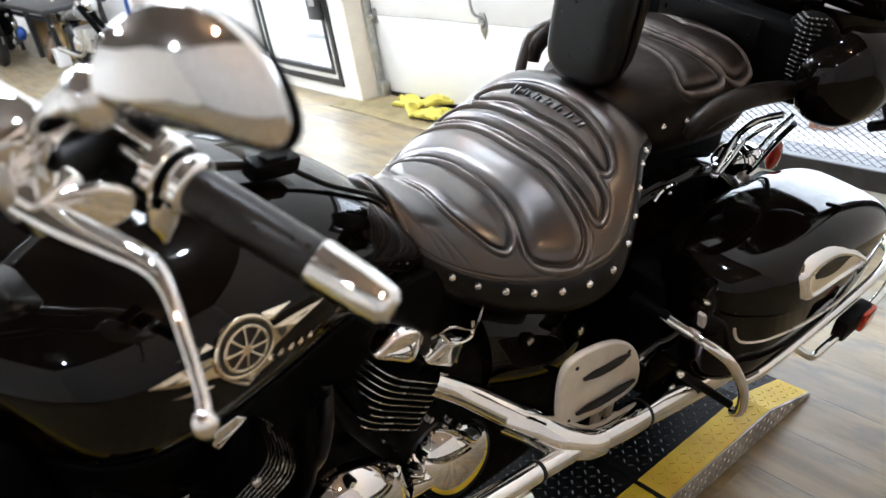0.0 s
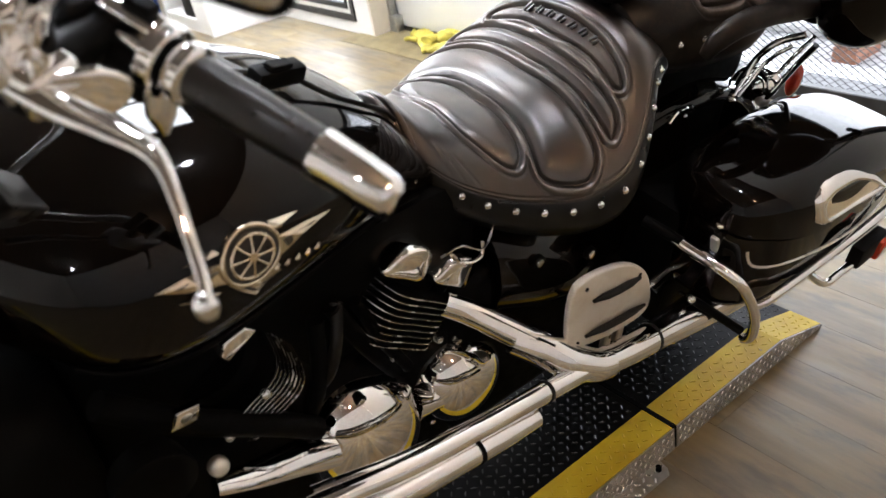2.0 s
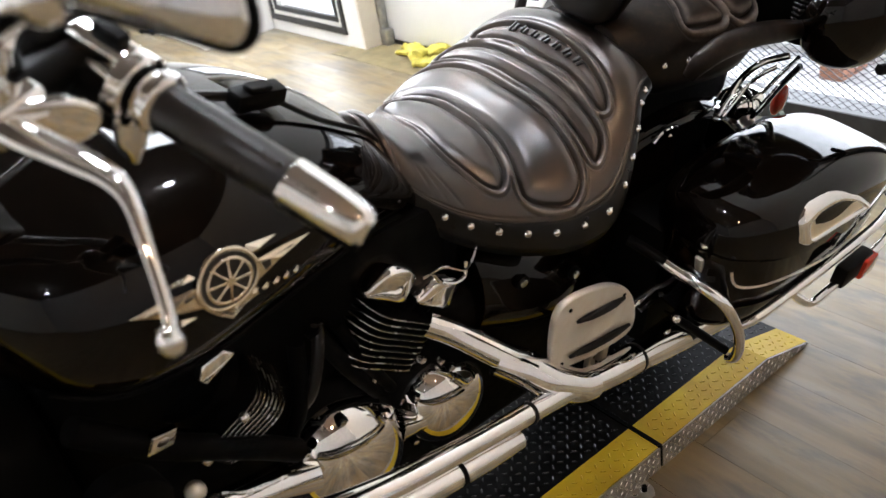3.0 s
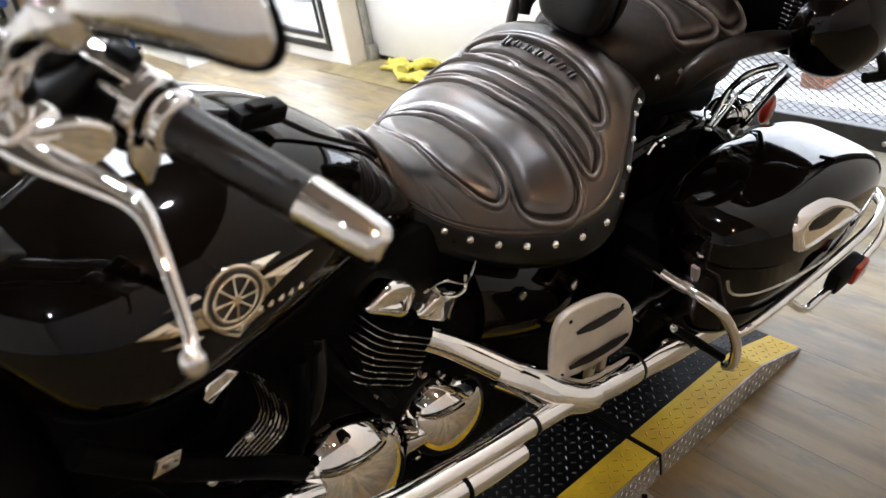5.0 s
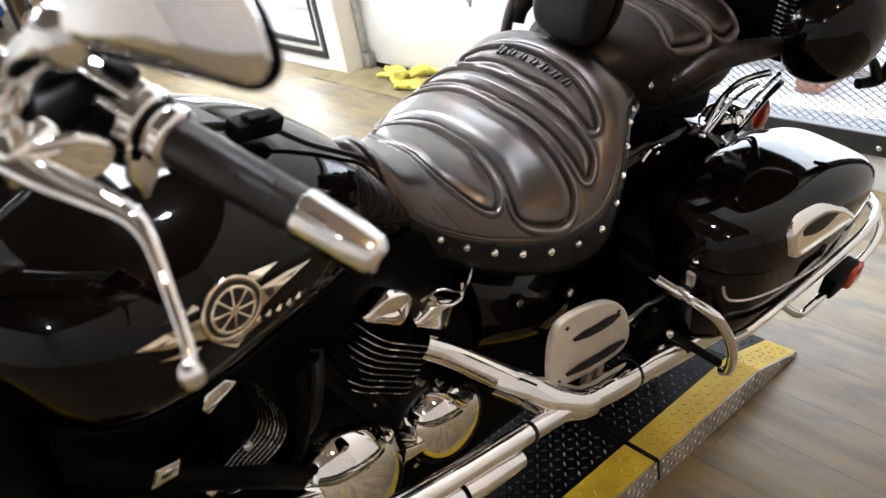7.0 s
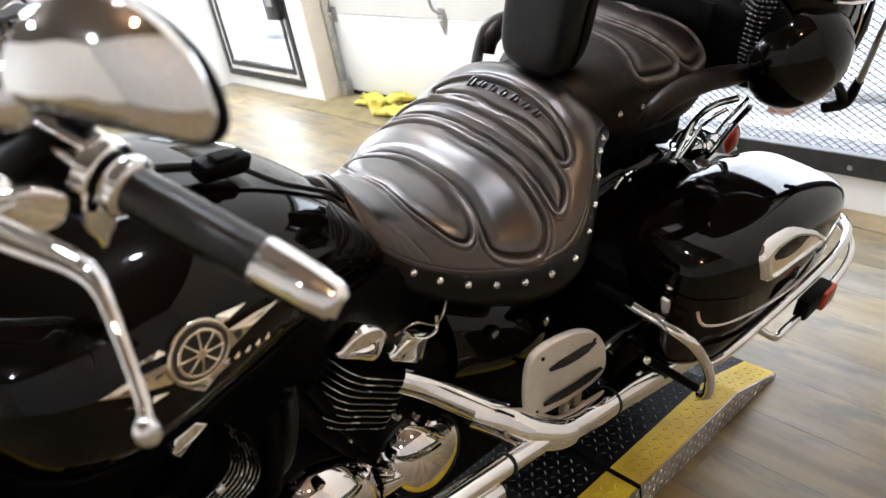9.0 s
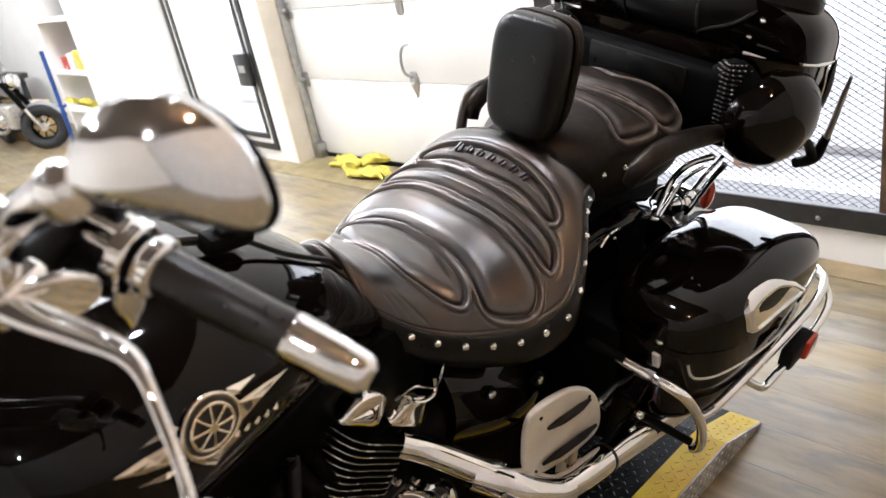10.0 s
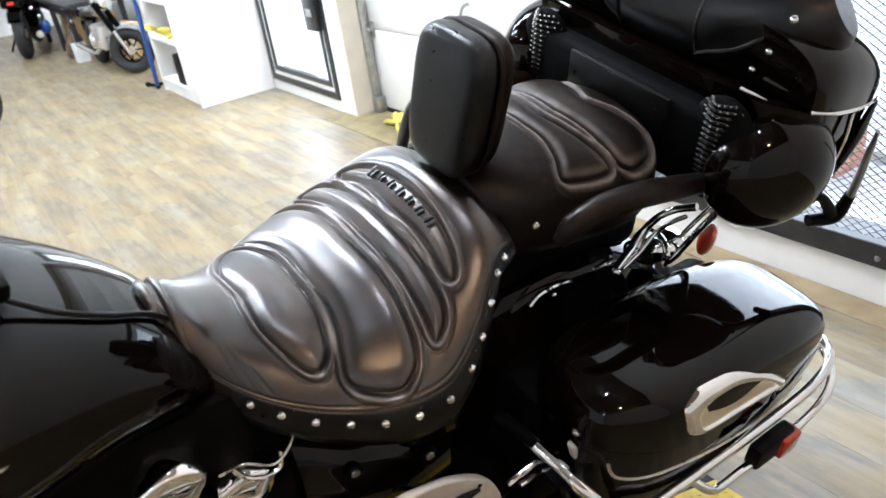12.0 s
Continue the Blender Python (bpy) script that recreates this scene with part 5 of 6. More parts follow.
treads("edge_tread", edge_spots, YELLOW, "yellow painted raised lozenge tread")
treads("side_tread", side_spots, BRIGHT_LOZENGE, "bare metal raised lozenge tread")
wing = [(0.14, 0.60), (0.20, 0.62), (0.212, 0.80), (0.205, 0.93), (0.19, 0.985), (0.165, 1.005), (0.14, 1.008)]
part("side_wing", slab(wing, 0.004, pose(0, 0, 0.026, 0, 9, 0), 0.001), STEEL, ramp)
wing_spots = []
for i in range(4):
    for k in range(22):
        x, y = 0.150 + 0.0165 * i, 0.63 + 0.0175 * k
        if x > 0.150 + 0.058 * min(1.0, (1.03 - y) / 0.22):
            continue
        ang = radians(45 if (i + k) % 2 else -45)
        a, b = Vector((math.cos(ang), math.sin(ang), 0)), Vector((-math.sin(ang), math.cos(ang), 0))
        wing_spots.append((Vector((x, y, 0.0282 - 0.158 * x)), a * 0.0085, b * 0.0026, Vector((0, 0, 0.0018))))
treads("wing_tread", wing_spots, BRIGHT_LOZENGE, "bare metal raised lozenge tread")
part("wing_bolt", cyl((0.165, 0.975, 0.02), (0.165, 0.975, 0.031), 0.006, seg=12), MATT, ramp)

# ---------------------------------------------------------------- garage door
gdoor = thing("garage_door", "white sectional garage door, closed, with galvanised hardware", "garage door")
for k, (z0, z1) in enumerate(((0.03, 0.493), (0.497, 0.90), (0.904, 1.31), (1.314, 1.72), (1.724, 2.13), (2.134, 2.54))):
    part("door_section", box(GD_L, GD_R - 0.0, DOOR_Y, DOOR_Y + 0.045, z0, z1, 0.004, 2), DOORWHITE, gdoor)
part("bottom_seal", box(GD_L + 0.02, GD_R, DOOR_Y - 0.002, DOOR_Y + 0.04, 0.0, 0.03, 0.006, 2), RUBBER, gdoor)
track = part("track", box(GD_L + 0.006, GD_L + 0.03, DOOR_Y - 0.055, DOOR_Y - 0.004, 0.03, 2.5, 0.004, 2), GALV, gdoor)
part("track_foot", box(GD_L + 0.004, GD_L + 0.075, DOOR_Y - 0.06, DOOR_Y - 0.002, 0.0, 0.10, 0.006, 2), GALV, gdoor)
for z in (0.493, 0.90, 1.31, 1.72):
    hinge = part("hinge", box(GD_L + 0.03, GD_L + 0.075, DOOR_Y - 0.010, DOOR_Y - 0.001, z - 0.045, z + 0.045, 0.004, 2), GALV, gdoor)
    part("roller", cyl((GD_L + 0.012, DOOR_Y - 0.028, z), (GD_L + 0.06, DOOR_Y - 0.020, z), 0.014, seg=14, bevel=0.002), GALV, hinge)
    for dx in (-1.0, 0.9):
        part("hinge", slab(rounded([(-0.02, -0.055), (0.02, -0.055), (0.028, 0), (0.02, 0.055), (-0.02, 0.055), (-0.028, 0)], 3), 0.006, Matrix(((1, 0, 0, -2.2 + dx * 0.0 + (0 if dx < 0 else 0.98)), (0, 0, 1, DOOR_Y - 0.004), (0, 1, 0, z), (0, 0, 0, 1))), 0.002), GALV, gdoor) if (dx > 0 or z > 0.8) else None
lock = part("lock_plate", slab([(0, -0.085), (0.03, -0.02), (0.032, 0.02), (0.02, 0.05), (-0.02, 0.05), (-0.032, 0.02), (-0.03, -0.02)], 0.006, Matrix(((1, 0, 0, -2.195), (0, 0, 1, DOOR_Y - 0.004), (0, 1, 0, 0.505), (0, 0, 0, 1))), 0.002), GALV, gdoor, "galvanised lock plate with a loop handle")
part("loop_handle", tube([(-2.20, DOOR_Y - 0.008, 0.53), (-2.225, DOOR_Y - 0.035, 0.56), (-2.228, DOOR_Y - 0.04, 0.63), (-2.205, DOOR_Y - 0.035, 0.685), (-2.185, DOOR_Y - 0.008, 0.70)], 0.008, 10), GALV, lock)
part("lock_bar", box(-2.215, -2.175, DOOR_Y - 0.02, DOOR_Y - 0.007, 0.495, 0.52, 0.003, 1), GALV, lock)
part("cylinder_lock", cyl((-2.195, DOOR_Y - 0.03, 0.492), (-2.195, DOOR_Y - 0.006, 0.492), 0.013, seg=14, bevel=0.002), BRUSHED, lock)

mat_rug = tagged(part("floor_patch", box(-3.42, -1.2, 2.36, 2.675, 0.0005, 0.006, 0.002, 1), MAT_KHAKI, None), "worn khaki threshold strip before the garage door", "mat")

tagged(part("floor_border", box(-1.195, 4.1, 2.40, 2.504, 0.0005, 0.005, 0.002, 1), BORDER, None), "tan board strip laid along the wall foot", "floor strip")

# a pair of yellow work gloves dropped at the threshold
def glove(m, label):
    g = thing("work_glove", label, "glove", m, group="dropped work gloves")
    rnd = random.Random(round(m.translation.x * 1000))
    palm = []
    for i in range(9):
        t = i / 8
        wide, high = 0.055 - 0.012 * abs(t - 0.6), 0.016 + 0.014 * math.sin(math.pi * t)
        palm.append([Vector((-0.09 + 0.16 * t + rnd.uniform(-0.004, 0.004), wide * math.cos(a) + rnd.uniform(-0.004, 0.004), 0.002 + high * (1 + math.sin(a)) * rnd.uniform(0.8, 1.15))) for a in np.linspace(0, 2 * math.pi, 14, endpoint=False)])
    part("palm", loft(palm), GLOVE, g)
    for k in range(4):
        y = -0.036 + 0.024 * k
        bend = rnd.uniform(-0.03, 0.03)
        part("finger", tube([(0.055, y, 0.022), (0.095, y + bend * 0.4, 0.03 + rnd.uniform(-0.008, 0.012)), (0.135, y + bend, 0.016)], [0.014, 0.0135, 0.010], 10, 5), GLOVE, g)
    part("thumb", tube([(-0.02, 0.05, 0.02), (0.02, 0.085, 0.026), (0.055, 0.095, 0.014)], [0.015, 0.014, 0.010], 10, 5), GLOVE, g)
    part("cuff", tube([(-0.085, 0.02, 0.024), (-0.12, 0.0, 0.024), (-0.15, -0.015, 0.018)], [0.035, 0.042, 0.046], 14, 4, flat=0.45), GLOVE, g)


glove(pose(-2.86, 2.60, 0.006, 0, 0, 160), "crumpled yellow work glove lying on the threshold")
glove(pose(-2.72, 2.53, 0.006, 0, 0, -25), "crumpled yellow work glove lying on the threshold")
glove(pose(-2.62, 2.62, 0.03, 0, 8, 70), "yellow work glove lying on top of another")
glove(pose(-2.52, 2.50, 0.006, 0, 0, 10), "flat yellow work glove with spread fingers")

# ---------------------------------------------------------------- glazed door with a double black frame
gl = tagged(new("door_1"), "white door with a black-framed glass pane", "door", kind="structure")
def frame_part(name, x0, x1, z0, z1, wide, y0, y1, mat):
    bm = bmesh.new()
    for a in ((x0, x1, z0, z0 + wide), (x0, x1, z1 - wide, z1), (x0, x0 + wide, z0 + wide, z1 - wide), (x1 - wide, x1, z0 + wide, z1 - wide)):
        box(a[0], a[1], y0, y1, a[2], a[3], 0.003, 1, bm=bm)
    return part(name, bm, mat, gl, smooth=False)


frame_part("outer_frame", -4.46, -3.43, 0.075, 2.2, 0.042, WALL_Y - 0.012, WALL_Y + 0.03, BLACKFRAME)
frame_part("white_frame", -4.418, -3.472, 0.117, 2.158, 0.03, WALL_Y - 0.004, WALL_Y + 0.03, DOORWHITE)
frame_part("inner_frame", -4.388, -3.502, 0.147, 2.128, 0.035, WALL_Y - 0.010, WALL_Y + 0.03, BLACKFRAME)
pane = part("pane", box(-4.353, -3.537, WALL_Y + 0.012, WALL_Y + 0.018, 0.182, 2.093), GLASS, gl, smooth=False)
pane.visible_shadow = False
lockbox = part("lock_box", box(-3.61, -3.47, WALL_Y - 0.05, WALL_Y - 0.012, 0.50, 0.70, 0.006, 2), BLACKFRAME, gl, "dark grey lock box")
part("lock_label", box(-3.575, -3.50, WALL_Y - 0.053, WALL_Y - 0.0495, 0.585, 0.63, 0.001, 1), GALV, lockbox)

# ---------------------------------------------------------------- mesh-covered opening
grid = tagged(new("window_1"), "opening covered by black expanded metal in a bolted frame", "mesh window", kind="structure")
for name, x0, x1, z0, z1 in (("frame_side", 0.125, 0.203, 0.125, 1.56), ("frame_side", -1.18, -1.10, 0.125, 1.56), ("frame_sill", -1.10, 0.125, 0.125, 0.20), ("frame_head", -1.10, 0.125, 1.49, 1.56)):
    part(name, box(x0, x1, WALL_Y - 0.016, WALL_Y - 0.001, z0, z1, 0.003, 1), BLACKFRAME, grid, smooth=False)
part("reveal", box(0.085, 0.122, WALL_Y + 0.0, WALL_Y + 0.12, 0.195, 1.50, 0.004, 1), RUSTY, grid)
part("reveal", box(-1.10, 0.085, WALL_Y + 0.0, WALL_Y + 0.12, 0.175, 0.192, 0.003, 1), BLACKFRAME, grid)
bolt_me = None
for x, z in ((0.164, 0.155), (0.164, 0.36), (0.164, 0.62), (0.164, 0.9), (0.164, 1.2), (-0.49, 1.525), (-0.093, 0.155), (-0.49, 0.155), (-0.88, 0.155)):
    m = Matrix.Translation((x, WALL_Y - 0.016, z)) @ pose(0, 0, 0, 90, 0, 0)
    if bolt_me is None:
        ob = part("bolt", ball((0, 0, 0), 0.009, 0.009, 0.006, 12, 8), GALV, grid)
        ob.matrix_basis, bolt_me = m, ob.data
    else:
        share("bolt", bolt_me, grid, m)


def expanded_metal(x0, x1, z0, z1, y, wide=0.036, high=0.0115):
    vs, fs = [], []
    rows, cols = int((z1 - z0) / high) + 1, int((x1 - x0) / (wide / 2)) + 1
    for r in range(rows):
        for c in range(cols):
            up = (c + r) % 2
            x, z = x0 + c * wide / 2, z0 + r * high + (0.5 if up else -0.5) * high * 0.86
            k = len(vs)
            t = 0.0010
            vs += [(x, y - 0.002, z - t), (x, y - 0.001, z + t), (x, y + 0.002, z + t), (x, y + 0.001, z - t)]
            if c:
                j = k - 4
                fs += [(j, j + 1, k + 1, k), (j + 1, j + 2, k + 2, k + 1), (j + 2, j + 3, k + 3, k + 2), (j + 3, j, k, k + 3)]
    me = bpy.data.meshes.new("expanded_metal")
    me.from_pydata(vs, [], fs)
    me.materials.append(BLACKFRAME)
    ob = new("expanded_metal", me)
    ob.parent = grid
    return tagged(ob, "black expanded metal mesh", kind="stuff")


expanded_metal(-1.10, 0.09, 0.195, 1.49, WALL_Y + 0.03)

# outside, seen through the mesh: a kerb and a brick pier
kerb = tagged(part("kerb", box(-6, 3, 3.62, 3.80, -0.06, -0.02, 0.01, 2), ASPHALT, None), "low grey concrete kerb outside the wall", "kerb")
pier = thing("brick_pier", "low red brick pier standing on the paving outside", "pier")
for r in range(5):
    for c in range(2):
        y = 3.36 + 0.108 * c
        part("brick", box(-0.84, -0.735, y, y + 0.10, -0.06 + 0.075 * r, -0.06 + 0.075 * r + 0.066), BRICK, pier, smooth=False)

# ---------------------------------------------------------------- bookcase with things on it
CX0, CX1, CY0 = -5.40, -4.49, 1.96
case = thing("bookcase", "tall white open bookcase against the wall", "bookcase")
part("side", box(CX1 - 0.03, CX1, CY0, WALL_Y - 0.003, 0, 2.3, 0.003, 1), WALL, case)
part("side", box(CX0, CX0 + 0.03, CY0, WALL_Y - 0.003, 0, 2.3, 0.003, 1), WALL, case)
part("back", box(CX0 + 0.03, CX1 - 0.03, WALL_Y - 0.02, WALL_Y - 0.004, 0.0, 2.3), WALL, case, smooth=False)
part("plinth", box(CX0 + 0.03, CX1 - 0.03, CY0 + 0.02, CY0 + 0.04, 0.0, 0.08), WALL, case, smooth=False)
part("stile", box(CX1 - 0.24, CX1 - 0.03, CY0, CY0 + 0.018, 0.08, 2.3), WALL, case, smooth=False)
for z in (0.08, 0.40, 0.68, 1.05, 1.45, 1.9, 2.28):
    part("shelf", box(CX0 + 0.03, CX1 - 0.03, CY0 + 0.004, WALL_Y - 0.02, z, z + 0.02, 0.002, 1), WALL, case)
dark = tagged(part("storage_box", box(-4.99, -4.74, CY0 + 0.02, CY0 + 0.25, 0.10, 0.32, 0.008, 2), PLASTIC, None), "black plastic storage box on the lowest shelf", "box")
glove(pose(-5.06, CY0 + 0.05, 0.43, 0, 30, 80), "yellow work glove draped over a white shelf")
glove(pose(-4.82, CY0 + 0.10, 0.44, 0, 0, 200), "yellow work glove on a white shelf")
for k, (x, w, mat, lab) in enumerate(((-5.3, 0.10, RED, "small red carton on a white shelf"), (-5.16, 0.09, WHITEPAPER, "small white carton on a white shelf"), (-5.02, 0.12, GLOVE, "small yellow carton on a white shelf"))):
    tagged(part("carton", box(x, x + w, CY0 + 0.05, CY0 + 0.18, 0.701, 0.80 + 0.02 * k, 0.004, 1), mat, None), lab, "carton", "cartons on the shelf")

# ---------------------------------------------------------------- the far end: workbench, boxes, other motorcycles
bench = thing("workbench", "black steel workbench with cartons below", "workbench")
part("bench_top", box(-9.6, -7.5, 1.75, 2.35, 0.50, 0.55, 0.006, 2), BLACKFRAME, bench)
for x in (-9.5, -8.55, -7.6):
    for y in (1.80, 2.3):
        part("leg", box(x - 0.025, x + 0.025, y - 0.025, y + 0.025, 0, 0.50, 0.004, 1), BLACKFRAME, bench)
part("rail", box(-9.5, -7.6, 1.79, 1.82, 0.42, 0.46, 0.003, 1), BLACKFRAME, bench)


def carton(x, y, w, d, h, mat, label, z=0.0, turn=0.0):
    c = thing("carton", label, "carton", pose(x, y, z, 0, 0, turn))
    part("body", box(-w / 2, w / 2, -d / 2, d / 2, 0, h, 0.006, 1), mat, c)
    part("flap", box(-w / 2, -0.004, -d / 2, d / 2, h + 0.001, h + 0.008, 0.002, 1), mat, c)
    part("flap", box(0.004, w / 2, -d / 2, d / 2, h + 0.001, h + 0.008, 0.002, 1), mat, c)
    part("tape", box(-0.025, 0.025, -d / 2 - 0.002, d / 2 + 0.002, h + 0.008, h + 0.0095), WHITEPAPER, c, smooth=False)


carton(-8.15, 2.10, 0.55, 0.35, 0.36, CARD, "large brown cardboard carton under a bench")
carton(-7.25, 2.15, 0.42, 0.30, 0.30, CARD, "brown cardboard carton standing on the floor", turn=8)
carton(-7.62, 1.80, 0.13, 0.12, 0.17, WHITEPAPER, "small white carton standing on the floor")
carton(-9.3, 2.15, 0.5, 0.35, 0.3, CARD, "brown cardboard carton under a bench", turn=-5)
tagged(part("wood_board", box(-9.95, -9.25, 2.42, 2.455, 0.0, 1.1, 0.004, 1), WOODBOARD, None), "tall brown wooden board leaning by the wall", "board")
bag_far = thing("backpack", "dark brown backpack standing on the floor", "backpack")
part("body", turned(ball((0, 0, 0.15), 0.12, 0.08, 0.15, 20, 14), pose(-7.78, 1.80, 0)), RUSTY, bag_far)
part("pocket", turned(ball((0, -0.07, 0.10), 0.08, 0.035, 0.08, 16, 10), pose(-7.78, 1.80, 0)), RUSTY, bag_far)
part("handle", turned(tube([(-0.03, 0, 0.29), (0, 0, 0.33), (0.03, 0, 0.29)], 0.008, 8), pose(-7.78, 1.80, 0)), PLASTIC, bag_far)
blue_bag = thing("blue_bag", "crumpled blue plastic bag hanging at a bench", "bag")
part("body", turned(ball((0, 0, 0), 0.055, 0.05, 0.075, 14, 10), pose(-8.62, 1.70, 0.28)), BLUE, blue_bag)
stand = thing("bike_stand", "blue steel motorcycle stand with small castors", "stand")
part("post", tube([(-5.47, 1.93, 0.03), (-5.50, 1.95, 0.45), (-5.54, 1.97, 0.85)], 0.016, 10), BLUE, stand)
part("post", tube([(-5.62, 2.15, 0.03), (-5.62, 2.13, 0.5), (-5.62, 2.12, 0.8)], 0.015, 10), BLACKFRAME, stand)
part("cross_bar", tube([(-5.50, 1.95, 0.42), (-5.62, 2.13, 0.46)], 0.012, 8), BLUE, stand)
part("foot", tube([(-5.64, 1.90, 0.03), (-5.47, 1.93, 0.035), (-5.60, 2.17, 0.035)], 0.012, 8), MATT, stand)
for x, y in ((-5.64, 1.90), (-5.47, 1.93)):
    part("castor", cyl((x - 0.01, y, 0.022), (x + 0.01, y, 0.022), 0.021, seg=14), RUBBER, stand)


def far_bike(m, label, body, wheel_r, screen, scale, steer):
    """A complete small motorcycle: x is ahead, standing at the origin; steer turns the front wheel and fork."""
    b = thing("motorcycle", label, "motorcycle", m @ Matrix.Scale(scale, 4), group="parked motorcycles")
    fore = Matrix.Translation((0.60, 0, 0)) @ pose(0, 0, 0, 0, 0, steer) @ Matrix.Translation((-0.60, 0, 0))
    for x, name, turn in ((0.72, "front_wheel", fore), (-0.72, "rear_wheel", Matrix())):
        hub = part(name, turned(cyl((x, -0.06, wheel_r), (x, 0.06, wheel_r), 0.05, seg=18), turn), BRUSHED, b)
        ring = [(x + (wheel_r - 0.07) * math.cos(a), 0, wheel_r + (wheel_r - 0.07) * math.sin(a)) for a in np.linspace(0, 2 * math.pi, 40, endpoint=False)]
        part("tyre", turned(tube(ring, 0.07, 12, 1, closed=True), turn), TYRE, hub)
        rim = [(x + (wheel_r - 0.14) * math.cos(a), 0, wheel_r + (wheel_r - 0.14) * math.sin(a)) for a in np.linspace(0, 2 * math.pi, 40, endpoint=False)]
        part("rim", turned(tube(rim, 0.02, 8, 1, closed=True), turn), MATT, hub)
        for k in range(7):
            a = 2 * math.pi * k / 7
            part("spoke", turned(tube([(x, 0, wheel_r), (x + (wheel_r - 0.14) * math.cos(a), 0, wheel_r + (wheel_r - 0.14) * math.sin(a))], 0.010, 6), turn), MATT if body == SILVER else BRUSHED, hub)
        fender = []
        for a in np.linspace(0.25, 2.6, 16):
            fender.append([turn @ Vector((x + (wheel_r + 0.035 - 0.03 * abs(q) ** 2) * math.cos(a), 0.085 * q, wheel_r + (wheel_r + 0.035 - 0.03 * abs(q) ** 2) * math.sin(a))) for q in np.linspace(-1, 1, 9)])
        part("fender", loft(fender, closed_ring=False), SILVER if body == SILVER else PAINT, b)
    for y in (-0.1, 0.1):
        part("fork_leg", turned(tube([(0.72, y, wheel_r), (0.42, y, 1.0)], 0.026, 10), fore), CHROME, b)
        part("fork_cover", turned(tube([(0.60, y, 0.58), (0.44, y, 0.95)], 0.036, 12), fore), MATT, b)
    part("tank", ball((0.12, 0, 0.82), 0.27, 0.14, 0.13), body, b)
    part("seat", ball((-0.32, 0, 0.76), 0.30, 0.14, 0.07), LEATHER, b)
    part("engine", box(-0.22, 0.28, -0.15, 0.15, 0.30, 0.62, 0.04, 3), BRUSHED if body == SILVER else MATT, b)
    for k in range(6):
        part("engine_fin", box(-0.06, 0.22, -0.19, 0.19, 0.42 + 0.035 * k, 0.435 + 0.035 * k, 0.004, 1), BRUSHED if body == SILVER else MATT, b)
    part("frame_tube", tube([(0.42, 0, 0.86), (0.36, 0, 0.45), (0.24, 0, 0.24), (-0.4, 0, 0.26), (-0.6, 0, 0.5), (-0.35, 0, 0.72)], 0.022, 10), MATT, b)
    part("side_case", ball((-0.05, -0.18, 0.42), 0.15, 0.05, 0.11), CHROME, b)
    part("exhaust", tube([(0.2, -0.17, 0.35), (-0.1, -0.2, 0.26), (-0.9, -0.22, 0.30)], [0.025, 0.03, 0.045], 12), CHROME, b)
    part("handlebar", turned(tube([(0.25, -0.38, 1.08), (0.36, -0.2, 1.12), (0.40, 0, 1.06), (0.36, 0.2, 1.12), (0.25, 0.38, 1.08)], 0.014, 10), fore), CHROME, b)
    head = part("headlamp", turned(ball((0.54, 0, 0.93), 0.09, 0.1, 0.1), fore), CHROME, b)
    part("lamp_glass", turned(ball((0.585, 0, 0.93), 0.055, 0.085, 0.085), fore), GLASS, head)
    tail = part("tail", box(-0.98, -0.45, -0.12, 0.12, 0.64, 0.80, 0.04, 3), PAINT, b)
    part("tail_lamp", box(-1.0, -0.96, -0.04, 0.04, 0.68, 0.72, 0.010, 2), RED, tail)
    part("plate", box(-1.02, -1.005, -0.07, 0.07, 0.50, 0.60, 0.004, 1), MATT, tail)
    for y in (-0.2, 0.2):
        part("turn_signal", ball((-0.93, y, 0.62), 0.03, 0.025, 0.02, 12, 8), CHROME, tail)
    if screen:
        part("windscreen", turned(slab(rounded([(-0.2, 0), (0.2, 0), (0.17, 0.32), (-0.17, 0.32)], 3), 0.006, Matrix.Translation((0.45, 0, 1.08)) @ pose(0, 0, 0, 62, 0, 90), 0.002), fore), GLASS, b)
    part("stand", tube([(-0.1, 0.14, 0.28), (-0.12, 0.26, 0.02)], 0.014, 8), MATT, b)


far_bike(pose(-6.78, 1.93, 0, 0, 0, 2), "silver cruiser motorcycle parked at the wall, front wheel turned", SILVER, 0.30, True, 0.66, 52)
far_bike(pose(-5.39, 0.0, 0, 0, 0, 90), "black motorcycle with chrome spoked wheels parked in the hall", PAINT, 0.32, False, 0.82, 0)
far_bike(pose(-9.20, 1.58, 0, 4, 0, 166), "black motorcycle seen from its tail, parked by the bench", PAINT, 0.31, False, 0.84, 0)

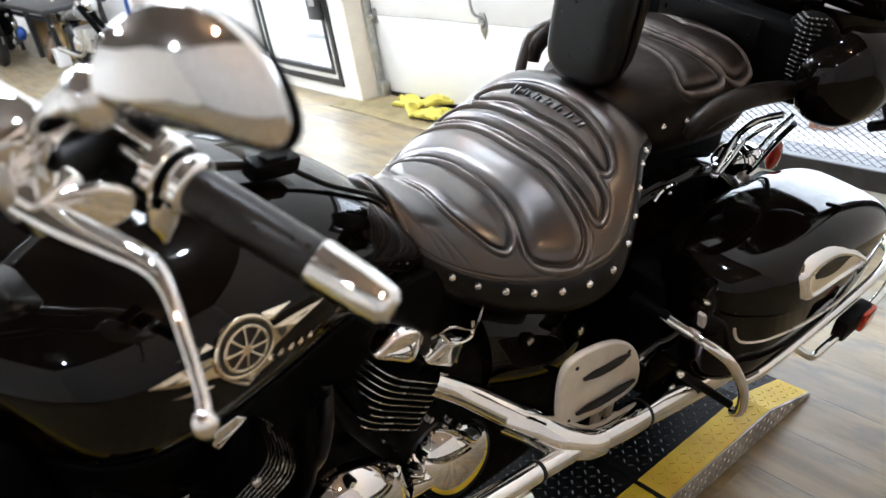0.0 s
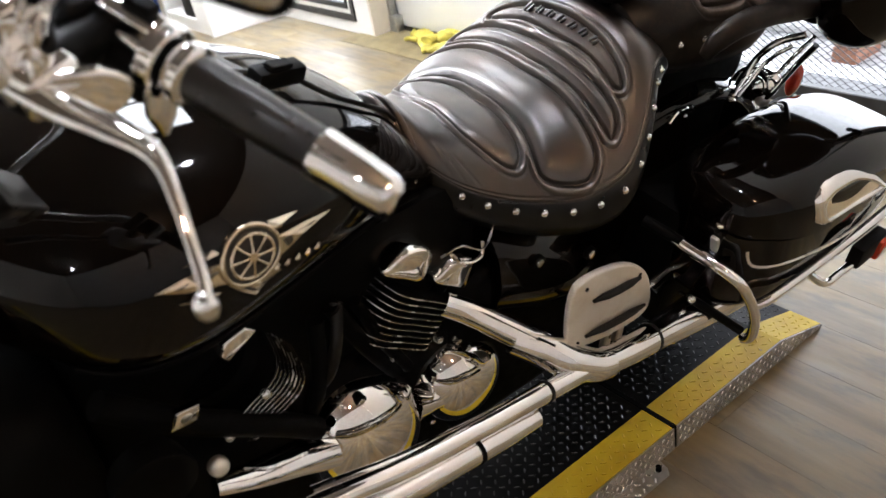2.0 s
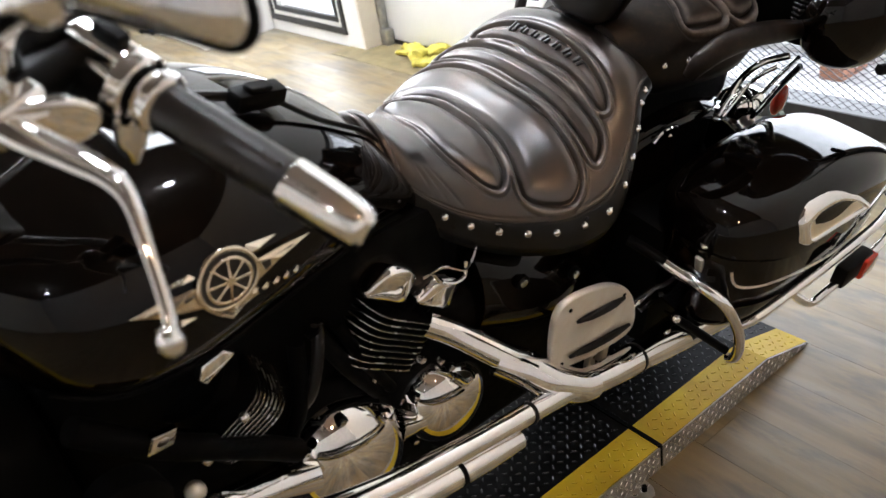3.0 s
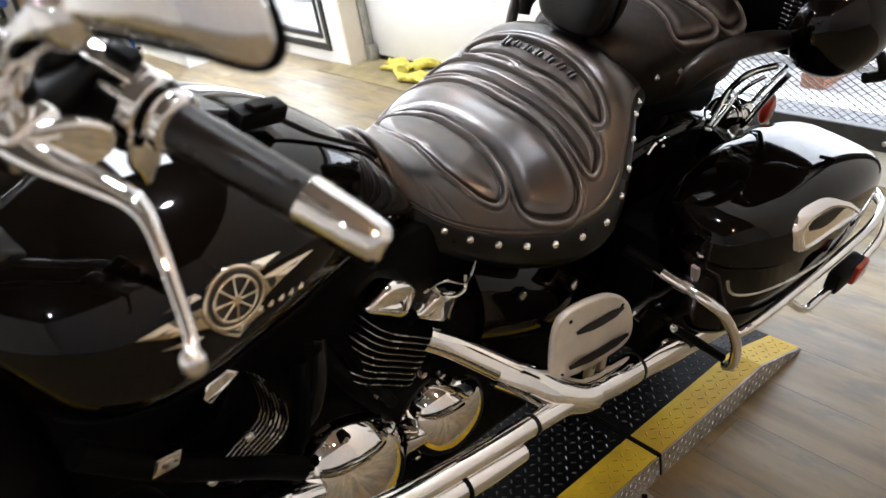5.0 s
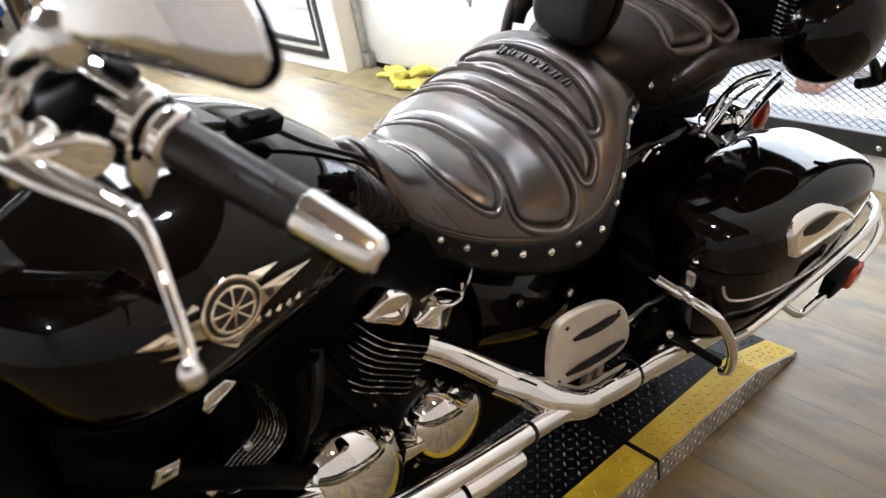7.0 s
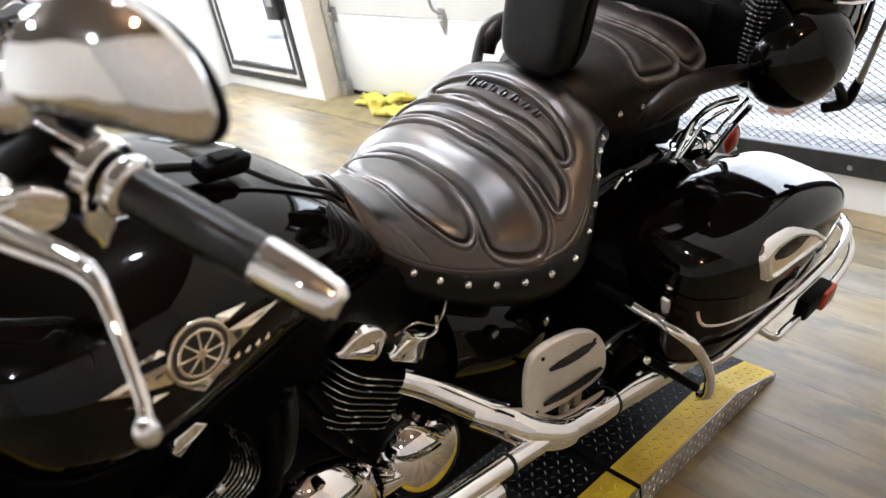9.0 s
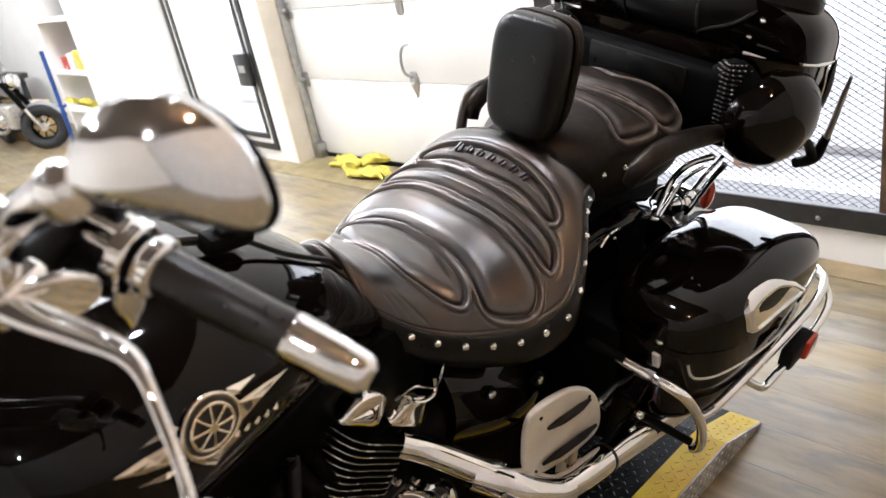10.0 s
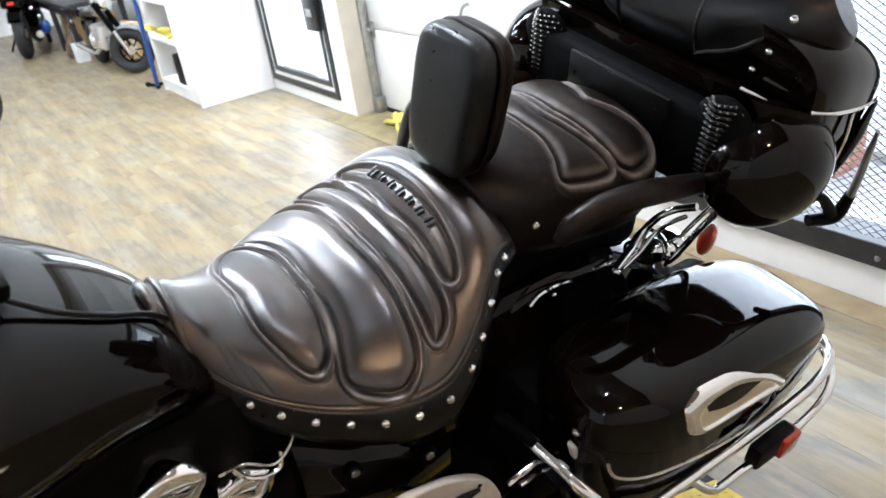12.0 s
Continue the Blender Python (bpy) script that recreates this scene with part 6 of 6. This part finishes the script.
# ---------------------------------------------------------------- ceiling lights
def pendant(x, y, glow=LAMPGLOW, label="white globe lamp hanging from the ceiling, lit"):
    c = thing("pendant_lamp", label, "pendant lamp", pose(x, y, CEIL_Z), group="ceiling lamps")
    part("canopy", cyl((0, 0, -0.03), (0, 0, -0.001), 0.06, seg=20, bevel=0.004), WHITEPAPER, c)
    part("rod", cyl((0, 0, -0.30), (0, 0, -0.03), 0.008, seg=10), GALV, c)
    part("globe", ball((0, 0, -0.36), 0.06, seg=20, rings=12), glow, c)


for x, y in ((-8.6, 0.7), (-5.9, 0.7), (-8.6, -1.8), (-5.9, -1.8), (-3.2, -1.2), (-1.2, -2.2), (0.34, 1.18), (3.0, -2.6)):
    pendant(x, y)
pendant(2.6, 0.5, WARMGLOW, "warm white globe lamp hanging from the ceiling, lit")

def light_panel(x, y):
    c = thing("ceiling_light", "unseen flat white ceiling light panel, lit", "ceiling light", pose(x, y, CEIL_Z), group="ceiling light panels")
    rim = bmesh.new()
    for a in ((-0.62, 0.62, -0.32, -0.295), (-0.62, 0.62, 0.295, 0.32), (-0.62, -0.595, -0.295, 0.295), (0.595, 0.62, -0.295, 0.295)):
        box(a[0], a[1], a[2], a[3], -0.05, -0.001, 0.003, 1, bm=rim)
    part("frame", rim, WHITEPAPER, c, smooth=False)
    part("diffuser", box(-0.594, 0.594, -0.294, 0.294, -0.04, -0.03), PANELGLOW, c, smooth=False)


# the four panels from -4.3 westward are added to brighten the far floor
for x, y in ((-1.55, 1.30), (-2.85, 1.30), (-4.3, 0.9), (-4.3, -0.6), (-6.2, 0.9), (-6.2, -0.6)):
    light_panel(x, y)

# ---------------------------------------------------------------- floor planks, laid along the wall
plank_meshes = {}
rnd = random.Random(4)
y = 2.50
row = 0
while y > -1.2:
    wide = 0.148
    x = -9.9 - rnd.uniform(0, 1.2)
    while x < 3.0:
        long = 1.22
        key = "plank"
        if key not in plank_meshes:
            bm = box(0, long - 0.0006, -wide + 0.0006, 0, -0.0035, 0.0)
            ob = part("plank", bm, FLOOR, floor, smooth=False)
            ob.matrix_basis = pose(x, y, 0)
            plank_meshes[key] = ob.data
        else:
            share("plank", plank_meshes[key], floor, pose(x, y, 0))
        x += long
    y -= wide
    row += 1
